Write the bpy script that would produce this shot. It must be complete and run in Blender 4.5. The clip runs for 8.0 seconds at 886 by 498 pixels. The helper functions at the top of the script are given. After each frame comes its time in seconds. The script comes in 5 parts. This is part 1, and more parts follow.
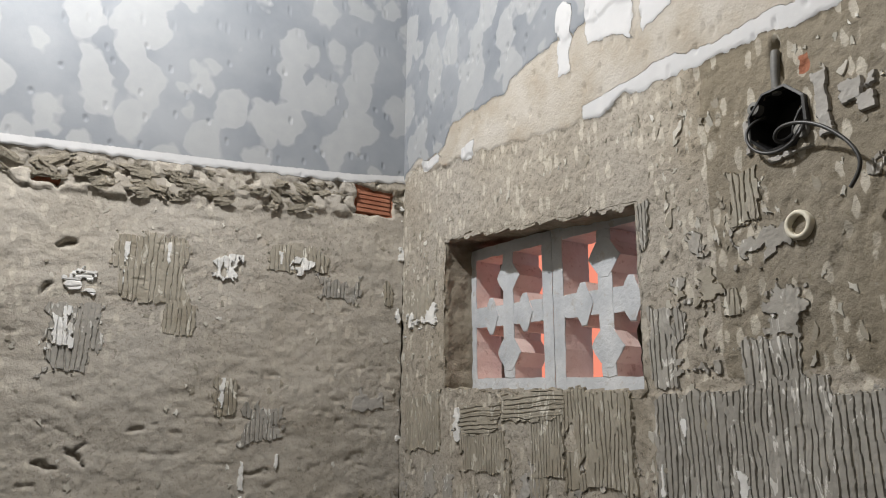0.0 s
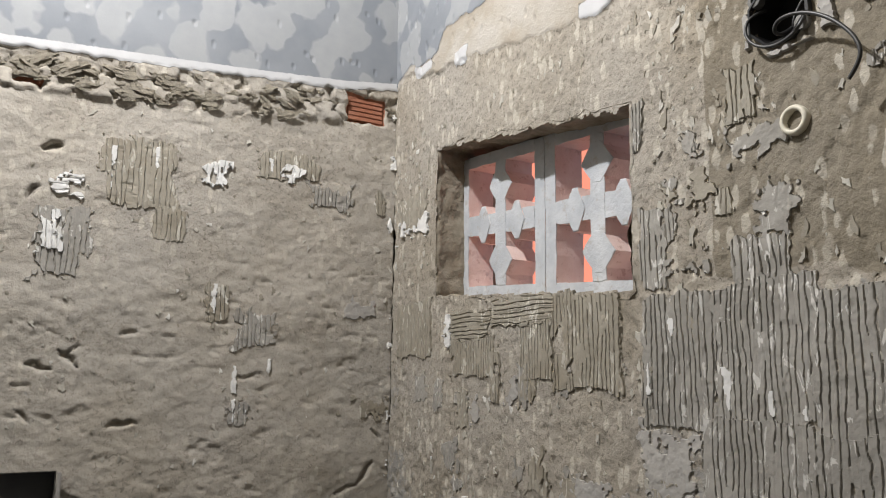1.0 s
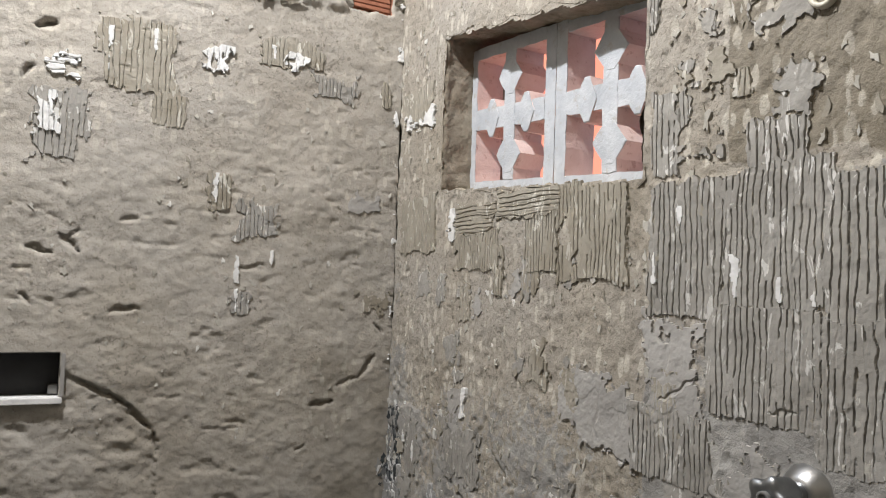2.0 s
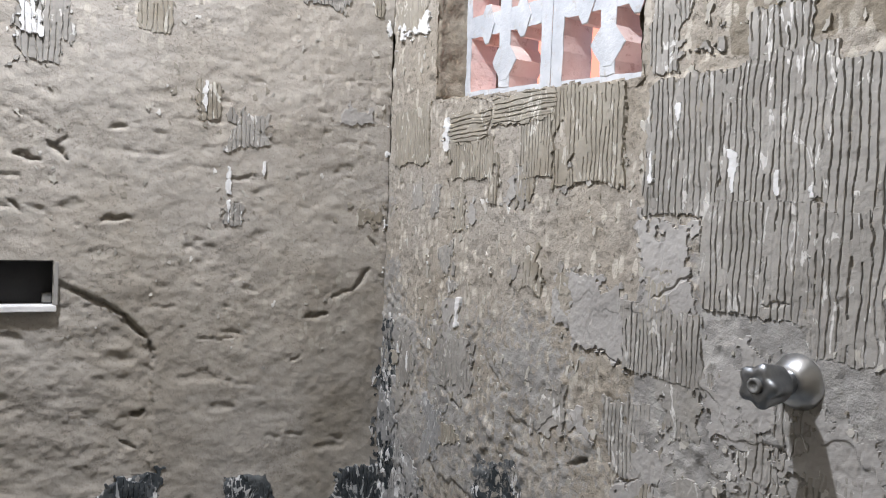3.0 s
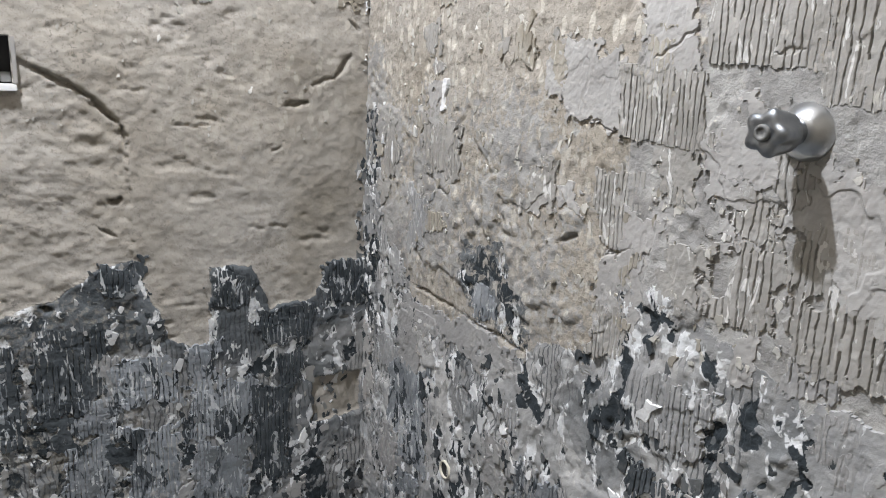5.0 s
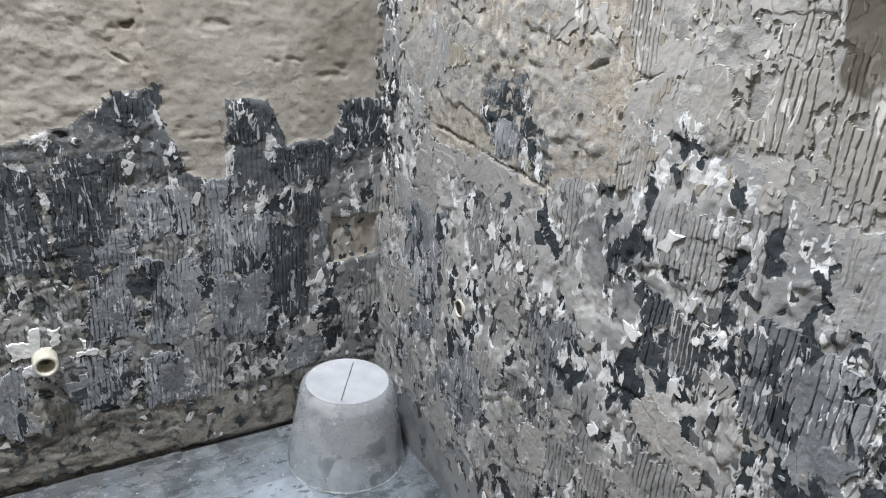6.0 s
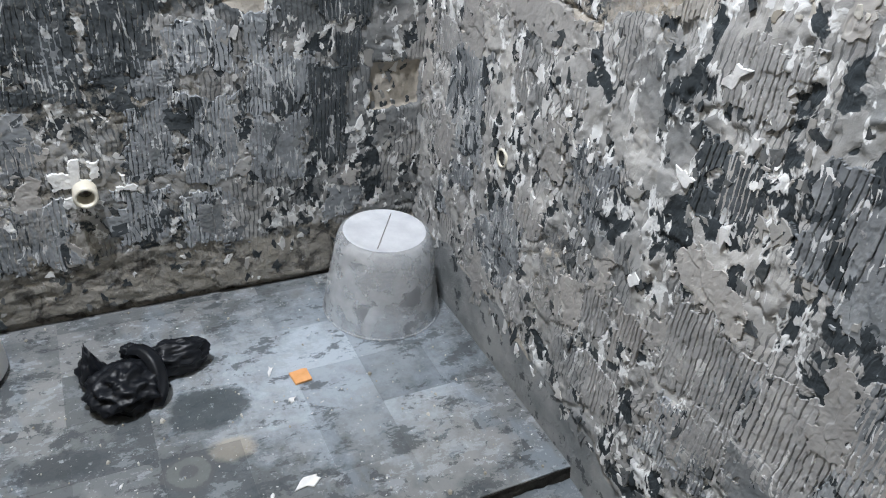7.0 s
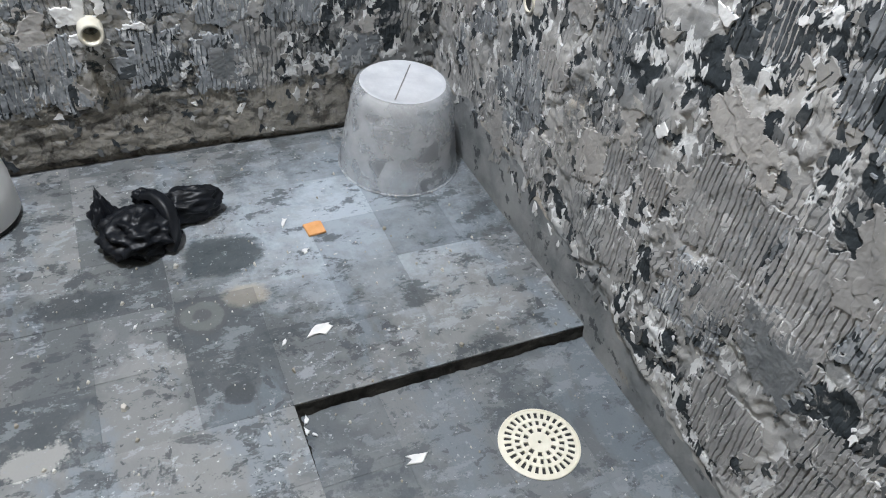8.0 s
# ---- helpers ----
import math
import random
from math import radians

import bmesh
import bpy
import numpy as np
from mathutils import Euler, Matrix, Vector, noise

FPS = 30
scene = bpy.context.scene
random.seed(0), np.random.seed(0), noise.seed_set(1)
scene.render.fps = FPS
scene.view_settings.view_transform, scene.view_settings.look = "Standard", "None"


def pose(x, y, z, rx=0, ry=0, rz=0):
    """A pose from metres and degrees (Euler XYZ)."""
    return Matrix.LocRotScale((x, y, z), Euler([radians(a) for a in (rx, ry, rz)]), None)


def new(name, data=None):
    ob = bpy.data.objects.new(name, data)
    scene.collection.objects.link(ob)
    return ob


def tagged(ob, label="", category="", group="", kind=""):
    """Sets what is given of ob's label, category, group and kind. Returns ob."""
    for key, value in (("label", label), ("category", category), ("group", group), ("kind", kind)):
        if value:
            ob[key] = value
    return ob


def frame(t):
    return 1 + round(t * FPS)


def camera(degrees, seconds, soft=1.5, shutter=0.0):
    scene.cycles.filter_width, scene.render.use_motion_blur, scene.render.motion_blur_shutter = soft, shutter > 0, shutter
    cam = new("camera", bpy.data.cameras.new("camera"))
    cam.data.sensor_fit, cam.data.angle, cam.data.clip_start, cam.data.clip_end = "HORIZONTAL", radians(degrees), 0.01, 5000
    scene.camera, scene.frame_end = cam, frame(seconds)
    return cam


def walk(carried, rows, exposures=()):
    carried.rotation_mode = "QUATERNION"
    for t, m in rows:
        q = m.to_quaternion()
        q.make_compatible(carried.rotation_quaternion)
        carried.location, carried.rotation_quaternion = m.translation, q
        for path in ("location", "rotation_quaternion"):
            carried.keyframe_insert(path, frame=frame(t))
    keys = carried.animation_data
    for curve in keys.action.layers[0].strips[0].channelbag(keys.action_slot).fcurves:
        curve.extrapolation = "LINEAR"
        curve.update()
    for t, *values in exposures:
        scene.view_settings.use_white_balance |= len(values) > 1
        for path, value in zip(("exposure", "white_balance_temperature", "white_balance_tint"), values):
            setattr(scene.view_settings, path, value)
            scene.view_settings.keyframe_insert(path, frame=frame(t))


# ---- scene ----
cam = camera(59.75, 8.0, soft=1.05)
# seconds, x, y, z, then the camera's Euler angles in degrees
ROWS = [
    (0.0, -0.9210, -1.8141, 1.6428, 105.06, -0.29, -30.06),
    (0.5, -0.9098, -1.8041, 1.6232, 102.24, -0.49, -30.51),
    (1.0, -0.8986, -1.8022, 1.6050, 99.54, -0.65, -30.33),
    (1.5, -0.8892, -1.7893, 1.5799, 97.33, -1.16, -30.15),
    (1.7, -0.8755, -1.7822, 1.5708, 95.67, -1.68, -29.87),
    (3.0, -0.8607, -1.7659, 1.5021, 88.59, -2.10, -30.13),
    (3.5, -0.8438, -1.7499, 1.4769, 85.91, -2.31, -30.39),
    (4.0, -0.8299, -1.7364, 1.4467, 81.96, -2.42, -30.54),
    (4.2, -0.8239, -1.7361, 1.4353, 80.91, -2.31, -30.48),
    (5.3, -0.8375, -1.7204, 1.3780, 73.45, -2.52, -31.10),
    (5.5, -0.8403, -1.7223, 1.3608, 71.29, -2.76, -30.87),
    (6.0, -0.8332, -1.7171, 1.3149, 66.84, -3.61, -29.44),
    (6.5, -0.8289, -1.7148, 1.2749, 63.19, -4.06, -27.83),
    (7.0, -0.8267, -1.7081, 1.2305, 57.71, -4.59, -25.69),
    (7.5, -0.8149, -1.7029, 1.1870, 52.02, -4.62, -23.96),
    (8.0, -0.8084, -1.7053, 1.1586, 48.50, -5.09, -23.33),
]
EXPOSURES = [(0.0, 0.0, 6250, 10), (1.0, 0.30, 6230, 11), (1.7, 0.55, 6200, 11), (3.0, 1.00, 5760, 13), (4.0, 1.27, 5700, 12), (5.5, 1.64, 5700, 11), (6.5, 1.84, 5600, 10), (8.0, 1.82, 5650, 10)]
walk(cam, [(t, pose(x, y, z, rx, ry, rz)) for t, x, y, z, rx, ry, rz in ROWS], EXPOSURES)

# ---- light ----
world = bpy.data.worlds.new("world")
scene.world = world
world.use_nodes = True
world.node_tree.nodes["Background"].inputs[0].default_value = (0.5, 0.6, 0.75, 1)
world.node_tree.nodes["Background"].inputs[1].default_value = 0.3

bulb = bpy.data.lights.new("ceiling_bulb", "POINT")
bulb.energy, bulb.shadow_soft_size, bulb.color = 106.0, 0.026, (1.0, 0.97, 0.93)
bulb_ob = new("ceiling_bulb_light", bulb)
bulb_ob.location = (-1.10, -0.76, 3.20)

CEILING, WEST, SOUTH, LOW = 3.45, -2.0, -2.75, -0.03


# ---- node helpers ----
class Mat:
    """A small writer of node materials."""

    def __init__(self, name, rough=0.85, metal=0.0):
        self.m = bpy.data.materials.new(name)
        self.m.use_nodes = True
        self.t = self.m.node_tree
        self.b = self.t.nodes["Principled BSDF"]
        self.b.inputs["Roughness"].default_value = rough
        self.b.inputs["Metallic"].default_value = metal
        if rough > 0.8:
            self.b.inputs["Specular IOR Level"].default_value = 0.15
        self.p = self.t.nodes.new("ShaderNodeTexCoord").outputs["Object"]

    def put(self, sock, v):
        if isinstance(v, bpy.types.NodeSocket):
            self.t.links.new(v, sock)
        elif isinstance(v, (tuple, list)):
            sock.default_value = (*v, 1) if len(v) == 3 and sock.type == "RGBA" else v
        else:
            sock.default_value = v

    def stretch(self, s, shift=(0, 0, 0)):
        n = self.t.nodes.new("ShaderNodeMapping")
        self.put(n.inputs[0], self.p)
        n.inputs[1].default_value, n.inputs[3].default_value = shift, s
        return n.outputs[0]

    def noise(self, scale, detail=4.0, rough=0.55, vec=None, distort=0.0):
        n = self.t.nodes.new("ShaderNodeTexNoise")
        self.put(n.inputs["Vector"], vec or self.p)
        n.inputs["Scale"].default_value, n.inputs["Detail"].default_value = scale, detail
        n.inputs["Roughness"].default_value, n.inputs["Distortion"].default_value = rough, distort
        return n.outputs[0]

    def cells(self, scale, vec=None, out="Distance", feature="F1"):
        n = self.t.nodes.new("ShaderNodeTexVoronoi")
        n.feature = feature
        self.put(n.inputs["Vector"], vec or self.p)
        n.inputs["Scale"].default_value = scale
        return n.outputs[out]

    def calc(self, op, a, b=0.0, clamp=False):
        n = self.t.nodes.new("ShaderNodeMath")
        n.operation, n.use_clamp = op, clamp
        self.put(n.inputs[0], a)
        self.put(n.inputs[1], b)
        return n.outputs[0]

    def span(self, v, a, b, lo=0.0, hi=1.0):
        n = self.t.nodes.new("ShaderNodeMapRange")
        for i, w in enumerate((v, a, b, lo, hi)):
            self.put(n.inputs[i], w)
        return n.outputs[0]

    def mix(self, f, a, b, blend="MIX"):
        n = self.t.nodes.new("ShaderNodeMix")
        n.data_type, n.blend_type = "RGBA", blend
        self.put(n.inputs[0], f)
        self.put(n.inputs[6], a)
        self.put(n.inputs[7], b)
        return n.outputs[2]

    def warp(self, vec, scale, amount):
        """Coordinates pushed about by a noise, for torn rather than straight borders."""
        n = self.t.nodes.new("ShaderNodeTexNoise")
        self.put(n.inputs["Vector"], vec)
        n.inputs["Scale"].default_value, n.inputs["Detail"].default_value = scale, 4.0
        w = self.t.nodes.new("ShaderNodeVectorMath")
        w.operation = "MULTIPLY_ADD"
        self.put(w.inputs[0], n.outputs[1])
        w.inputs[1].default_value = (amount, amount, amount)
        self.put(w.inputs[2], vec)
        return w.outputs[0]

    def attribute(self, name):
        n = self.t.nodes.new("ShaderNodeAttribute")
        n.attribute_name = name
        s = self.t.nodes.new("ShaderNodeSeparateColor")
        self.t.links.new(n.outputs["Color"], s.inputs[0])
        return s.outputs[0], s.outputs[1], s.outputs[2], n.outputs["Alpha"]

    def chance(self):
        return self.t.nodes.new("ShaderNodeObjectInfo").outputs["Random"]

    def island(self):
        return self.t.nodes.new("ShaderNodeNewGeometry").outputs["Random Per Island"]

    def bump(self, h, dist, strength=1.0):
        n = self.t.nodes.new("ShaderNodeBump")
        n.inputs["Strength"].default_value, n.inputs["Distance"].default_value = strength, dist
        self.put(n.inputs["Height"], h)
        last = self.b.inputs["Normal"]
        if last.is_linked:
            self.t.links.new(last.links[0].from_socket, n.inputs["Normal"])
        self.t.links.new(n.outputs[0], last)

    def color(self, c):
        self.put(self.b.inputs["Base Color"], c)
        return self.m


def torn(m, lo, hi, heavy, crowd):
    """Torn tile adhesive: flat slabs of slate and taupe, trowel lines with groove shade painted in, clusters of black
    scars with chalky rims.
    """
    xyz = m.t.nodes.new("ShaderNodeSeparateXYZ")
    m.put(xyz.inputs[0], m.p)
    along = m.calc("ADD", xyz.outputs[0], xyz.outputs[1])
    bent = m.warp(m.stretch((1.15, 1.15, 0.8)), 17, 0.05)
    k = m.mix(m.span(m.noise(6, 4, 0.55), 0.38, 0.62), lo, hi)
    k = m.mix(m.span(m.noise(3.4, 3, 0.55, m.stretch((1, 1, 1), (3, 3, 1))), 0.48, 0.58, 0, 0.55), k, (0.15, 0.163, 0.17))
    k = m.mix(m.span(m.cells(11, bent, "Color"), 0.55, 0.75, 0, 0.42), k, (0.105, 0.112, 0.116))
    k = m.mix(m.span(m.cells(7, m.warp(m.stretch((1.2, 1.2, 0.9), (2, 6, 3)), 15, 0.06), "Color"), 0.62, 0.66, 0, m.span(heavy, 0.0, 0.9, 0.45, 0.0)), k, (0.40, 0.395, 0.38))
    wave = m.calc("ADD", along, m.calc("MULTIPLY", m.noise(14, 3), 0.02))
    lines = m.calc("ABSOLUTE", m.calc("SUBTRACT", m.calc("FRACT", m.calc("MULTIPLY", wave, 88.0)), 0.5))
    here = m.span(m.noise(6, 3, 0.5, m.stretch((1, 1, 1), (7, 7, 2))), 0.50, 0.56)
    f = m.calc("MULTIPLY", m.span(lines, 0.17, 0.09), m.calc("MULTIPLY", here, 0.7))
    # Dark line colour stands in for the shade in the grooves.
    k = m.mix(f, k, (0.075, 0.08, 0.084))
    scar = m.noise(15, 4, 0.58, m.stretch((1.25, 1.25, 0.85)), 0.45)
    over = m.calc("SUBTRACT", scar, m.calc("ADD", m.span(crowd, 0.0, 1.0, 0.33, 0.49), m.calc("MULTIPLY", heavy, 0.012)))
    k = m.mix(m.span(over, 0.010, -0.006), k, (0.040, 0.047, 0.052))
    pale = m.noise(20, 3, 0.55, m.stretch((1.3, 1.3, 0.75), (5, 5, 5)), 0.5)
    rim = m.calc("MULTIPLY", m.span(over, 0.080, 0.062), m.span(over, 0.010, 0.018))
    rim = m.calc("MULTIPLY", rim, m.span(pale, 0.51, 0.535))
    k = m.mix(m.calc("MAXIMUM", rim, m.calc("MULTIPLY", m.span(pale, 0.597, 0.612), m.span(crowd, 0.15, 0.45))), k, (0.66, 0.665, 0.66))
    return k, m.calc("SUBTRACT", m.span(over, -0.05, 0.05), f)


def wall_material():
    m = Mat("hacked_plaster", 0.92)
    paint, dark, grey, cream = m.attribute("zone_a")
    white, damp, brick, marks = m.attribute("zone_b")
    crowd, coat, skirt, light_lift = m.attribute("zone_c")
    fray = m.calc("SUBTRACT", m.noise(70, 5, 0.65), 0.5)
    fray_big = m.calc("SUBTRACT", m.noise(38, 5, 0.68, distort=0.8), 0.5)

    def sharp(mask, amount=0.6, wide=0.07, n=None):
        return m.span(m.calc("ADD", mask, m.calc("MULTIPLY", n or fray, amount)), 0.5 - wide, 0.5 + wide)

    # sandy mortar
    c = m.mix(m.span(m.noise(5, 6, 0.6), 0.32, 0.68), (0.265, 0.232, 0.180), (0.405, 0.367, 0.303))
    c = m.mix(m.span(m.noise(2.2, 3), 0.4, 0.7), c, (0.365, 0.342, 0.305))
    c = m.mix(m.span(m.noise(150, 3), 0.54, 0.66, 0, 0.6), c, (0.145, 0.124, 0.095))
    # Pits are coloured dark where the bump sinks, as their shade would be.
    c = m.mix(m.span(m.noise(75, 4, 0.65, None, 0.6), 0.395, 0.36, 0, 0.7), c, (0.11, 0.092, 0.07))
    # Browner mortar; on the east wall deepened to offset too much lamplight.
    c = m.mix(m.calc("MULTIPLY", sharp(coat, 0.5), 0.70), c, m.mix(m.noise(26, 5, 0.65), (0.155, 0.132, 0.094), (0.255, 0.225, 0.170)))
    # Lamplight painted in: north wall paler, the east's corner end slightly.
    c = m.mix(m.calc("MULTIPLY", light_lift, m.span(m.noise(4, 5, 0.6), 0.35, 0.6, 0.15, 0.6)), c, (0.45, 0.425, 0.385))
    # pale nicks left by the hammer
    nick = m.stretch((60, 60, 27))
    d = m.calc("ADD", m.cells(1.0, nick), m.calc("MULTIPLY", fray, 0.5))
    pick = m.span(m.cells(1.0, nick, "Color"), 0.55, 0.62)
    f = m.calc("MULTIPLY", m.calc("MULTIPLY", m.span(d, 0.47, 0.38), pick), m.calc("MULTIPLY", marks, 0.85))
    c = m.mix(f, c, (0.56, 0.525, 0.455))
    # smeared grey adhesive
    g = m.mix(m.span(m.noise(14, 5, 0.6), 0.35, 0.65), (0.235, 0.228, 0.216), (0.40, 0.39, 0.366))
    c = m.mix(sharp(grey, 1.1), c, g)
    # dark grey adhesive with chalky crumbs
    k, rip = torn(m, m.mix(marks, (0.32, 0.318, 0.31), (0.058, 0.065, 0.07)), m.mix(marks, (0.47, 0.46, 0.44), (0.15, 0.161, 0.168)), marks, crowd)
    tar = sharp(dark, 1.3, 0.05, fray_big)
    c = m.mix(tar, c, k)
    even = m.mix(m.span(m.noise(7, 5, 0.6), 0.38, 0.62), (0.165, 0.175, 0.18), (0.285, 0.292, 0.29))
    even = m.mix(m.span(m.noise(22, 4, 0.62), 0.60, 0.63, 0, 0.8), even, (0.055, 0.062, 0.066))
    c = m.mix(sharp(skirt, 0.7, 0.05, fray_big), c, even)
    m.bump(m.calc("MULTIPLY", rip, tar), 0.0030, 0.6)
    c = m.mix(m.calc("MULTIPLY", sharp(damp, 0.9), 0.85), c, m.mix(m.span(m.noise(13, 5, 0.65, None, 0.8), 0.40, 0.49), (0.06, 0.056, 0.048), (0.27, 0.254, 0.22)))
    c = m.mix(sharp(brick, 0.3), c, m.mix(m.noise(24, 4), (0.27, 0.105, 0.062), (0.36, 0.17, 0.11)))
    # old paint with pale filler dabs round the hammer marks
    dab = m.stretch((11.5, 11.5, 7.4), (0.3, 0.1, 0.2))
    e = m.calc("ADD", m.cells(1.0, dab), m.calc("MULTIPLY", m.calc("SUBTRACT", m.noise(15, 2, 0.5), 0.5), 0.8))
    p = m.mix(m.span(m.noise(4, 5), 0.35, 0.65), (0.19, 0.207, 0.232), (0.265, 0.282, 0.304))
    p = m.mix(m.span(e, 0.52, 0.46, 0, 0.85), p, m.mix(m.noise(30, 3), (0.295, 0.308, 0.322), (0.365, 0.374, 0.382)))
    c = m.mix(sharp(cream, 0.8), c, m.mix(m.span(m.noise(10, 5), 0.35, 0.65), (0.37, 0.33, 0.27), (0.46, 0.435, 0.395)))
    c = m.mix(sharp(paint, 0.25), c, p)
    c = m.mix(sharp(white, 0.5), c, m.mix(m.noise(20, 4), (0.46, 0.47, 0.485), (0.60, 0.60, 0.605)))
    smooth = m.calc("MAXIMUM", sharp(paint, 0.25), sharp(white, 0.5))
    rough = m.calc("MULTIPLY", m.span(smooth, 0, 1, 1.0, 0.12), m.span(marks, 0.0, 0.6, 0.65, 1.15))
    m.bump(m.calc("MULTIPLY", m.noise(48, 6, 0.68), rough), 0.0036, 0.9)
    pits = m.span(m.noise(75, 4, 0.65, None, 0.6), 0.41, 0.35)
    m.bump(m.calc("MULTIPLY", pits, rough), 0.004, -0.9)
    m.bump(m.calc("MULTIPLY", m.noise(190, 3, 0.6), rough), 0.0014, 0.8)
    m.put(m.b.inputs["Roughness"], m.span(smooth, 0, 1, 0.95, 0.6))
    return m.color(c)


def comb_material(name, lo, hi, crumbs, stain, ragged=0.0):
    m = Mat(name, 0.9)
    c = m.mix(m.span(m.noise(16, 5, 0.65), 0.33, 0.67), lo, hi)
    c = m.mix(m.span(m.noise(5.5, 4), 0.48, 0.66, 0, 0.65), c, stain)
    if ragged:
        scar = m.noise(17, 3, 0.58, m.stretch((1.3, 1.3, 0.7), (2, 2, 9)), 1.1)
        c = m.mix(m.span(scar, 0.335 + 0.1 * ragged, 0.315 + 0.1 * ragged), c, (0.045, 0.052, 0.057))
    pale = m.noise(32, 3, 0.6, m.stretch((1.3, 1.3, 0.55)), 1.4)
    c = m.mix(m.span(pale, 0.61 - 0.02 * ragged, 0.635 - 0.02 * ragged, 0, 0.95), c, crumbs)
    c = m.mix(m.span(m.chance(), 0, 1, 0.0, 0.35), c, stain)
    m.bump(m.noise(120, 4, 0.65), 0.0011, 0.8)
    return m.color(c)


def plain_material(name, lo, hi, scale=12, rough=0.7, metal=0.0, bump=0.0015, fine=90, spots=None):
    m = Mat(name, rough, metal)
    c = m.mix(m.span(m.noise(scale, 5, 0.6), 0.32, 0.68), lo, hi)
    if spots:
        c = m.mix(m.span(m.noise(scale * 3.2, 5, 0.7), 0.58, 0.68, 0, 0.8), c, spots)
    if bump:
        m.bump(m.noise(fine, 4, 0.6), bump, 0.8)
    return m.color(c)


def flake_material(name, stops):
    m = Mat(name, 0.85)
    n = m.t.nodes.new("ShaderNodeValToRGB")
    ramp = n.color_ramp
    ramp.interpolation = "CONSTANT"
    while len(ramp.elements) < len(stops):
        ramp.elements.new(0.5)
    for el, (pos, col) in zip(ramp.elements, stops):
        el.position, el.color = pos, (*col, 1)
    m.put(n.inputs[0], m.island())
    c = m.mix(m.span(m.noise(60, 4), 0.40, 0.7, 0, 0.3), n.outputs[0], (0.24, 0.235, 0.22))
    m.bump(m.noise(140, 3), 0.002, 0.7)
    return m.color(c)


def tile_material(name, lowered):
    m = Mat(name, 0.5)
    ch = m.chance()
    geo = m.t.nodes.new("ShaderNodeNewGeometry")
    m.p = geo.outputs["Position"]
    sep = m.t.nodes.new("ShaderNodeSeparateXYZ")
    m.put(sep.inputs[0], m.p)
    x, y = sep.outputs[0], sep.outputs[1]
    wob = m.calc("MULTIPLY", m.calc("SUBTRACT", m.noise(16, 6, 0.72), 0.5), 0.34)

    def spot(cx, cy, rx, ry):
        """How near a stain's middle, 0 to 1 at its ragged edge."""
        a = m.calc("POWER", m.calc("DIVIDE", m.calc("SUBTRACT", x, cx), rx), 2.0)
        b = m.calc("POWER", m.calc("DIVIDE", m.calc("SUBTRACT", y, cy), ry), 2.0)
        return m.calc("SQRT", m.calc("ADD", a, b))

    c = m.mix(ch, (0.045, 0.053, 0.058), (0.21, 0.215, 0.215))
    c = m.mix(m.span(m.noise(4.2, 5, 0.6), 0.49, 0.55, 0, 0.6), c, (0.085, 0.096, 0.103))
    c = m.mix(m.span(m.noise(3.1, 5, 0.6, m.stretch((1, 1, 1), (4, 2, 0))), 0.52, 0.57, 0, 0.55), c, (0.235, 0.24, 0.235))
    c = m.mix(m.span(m.noise(6, 6, 0.66, m.stretch((1, 0.45, 1), (2, 5, 0))), 0.53, 0.60, 0, 0.55), c, (0.18, 0.215, 0.25))
    c = m.mix(m.span(m.noise(8, 8, 0.70, m.stretch((1, 1, 1), (1, 7, 0)), 0.2), 0.565, 0.60, 0, 0.85), c, (0.045, 0.053, 0.058))
    c = m.mix(m.span(m.noise(27, 4, 0.6, m.stretch((1, 1, 1), (6, 3, 0)), 0.6), 0.385, 0.365, 0, 0.75), c, (0.04, 0.047, 0.052))
    if not lowered:
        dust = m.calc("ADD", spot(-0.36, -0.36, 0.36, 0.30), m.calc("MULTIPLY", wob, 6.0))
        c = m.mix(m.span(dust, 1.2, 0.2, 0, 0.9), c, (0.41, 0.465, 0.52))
    scuff = m.noise(10, 9, 0.76, m.stretch((0.75, 1.3, 1), (3, 1, 4)), 0.1)
    c = m.mix(m.span(scuff, 0.45, 0.42, 0, 0.75), c, (0.045, 0.053, 0.058))
    c = m.mix(m.span(scuff, 0.55, 0.575, 0, 0.6), c, (0.31, 0.335, 0.355))
    if not lowered:
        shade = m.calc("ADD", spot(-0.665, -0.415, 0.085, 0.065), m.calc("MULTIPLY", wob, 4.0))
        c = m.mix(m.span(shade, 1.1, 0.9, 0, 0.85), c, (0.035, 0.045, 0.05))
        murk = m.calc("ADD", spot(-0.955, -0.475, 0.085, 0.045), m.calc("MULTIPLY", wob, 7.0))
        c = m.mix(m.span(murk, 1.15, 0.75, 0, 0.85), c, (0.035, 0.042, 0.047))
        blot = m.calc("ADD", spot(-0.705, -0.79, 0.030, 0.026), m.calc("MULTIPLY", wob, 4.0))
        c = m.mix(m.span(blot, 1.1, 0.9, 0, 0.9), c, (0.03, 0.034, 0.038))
        sand = m.calc("ADD", spot(-0.645, -0.550, 0.055, 0.036), m.calc("MULTIPLY", wob, 5.0))
        c = m.mix(m.span(sand, 1.05, 0.6, 0, 0.75), c, (0.36, 0.325, 0.26))
        disc = m.calc("ADD", spot(-0.735, -0.578, 0.052, 0.050), m.calc("MULTIPLY", wob, 1.9))
        c = m.mix(m.span(disc, 1.05, 0.95, 0, 0.8), c, (0.17, 0.175, 0.165))
        ring = m.calc("ABSOLUTE", m.calc("SUBTRACT", disc, 0.92))
        c = m.mix(m.span(ring, 0.18, 0.08, 0, 0.8), c, (0.06, 0.065, 0.068))
        c = m.mix(m.span(disc, 0.38, 0.28, 0, 0.7), c, (0.06, 0.065, 0.068))
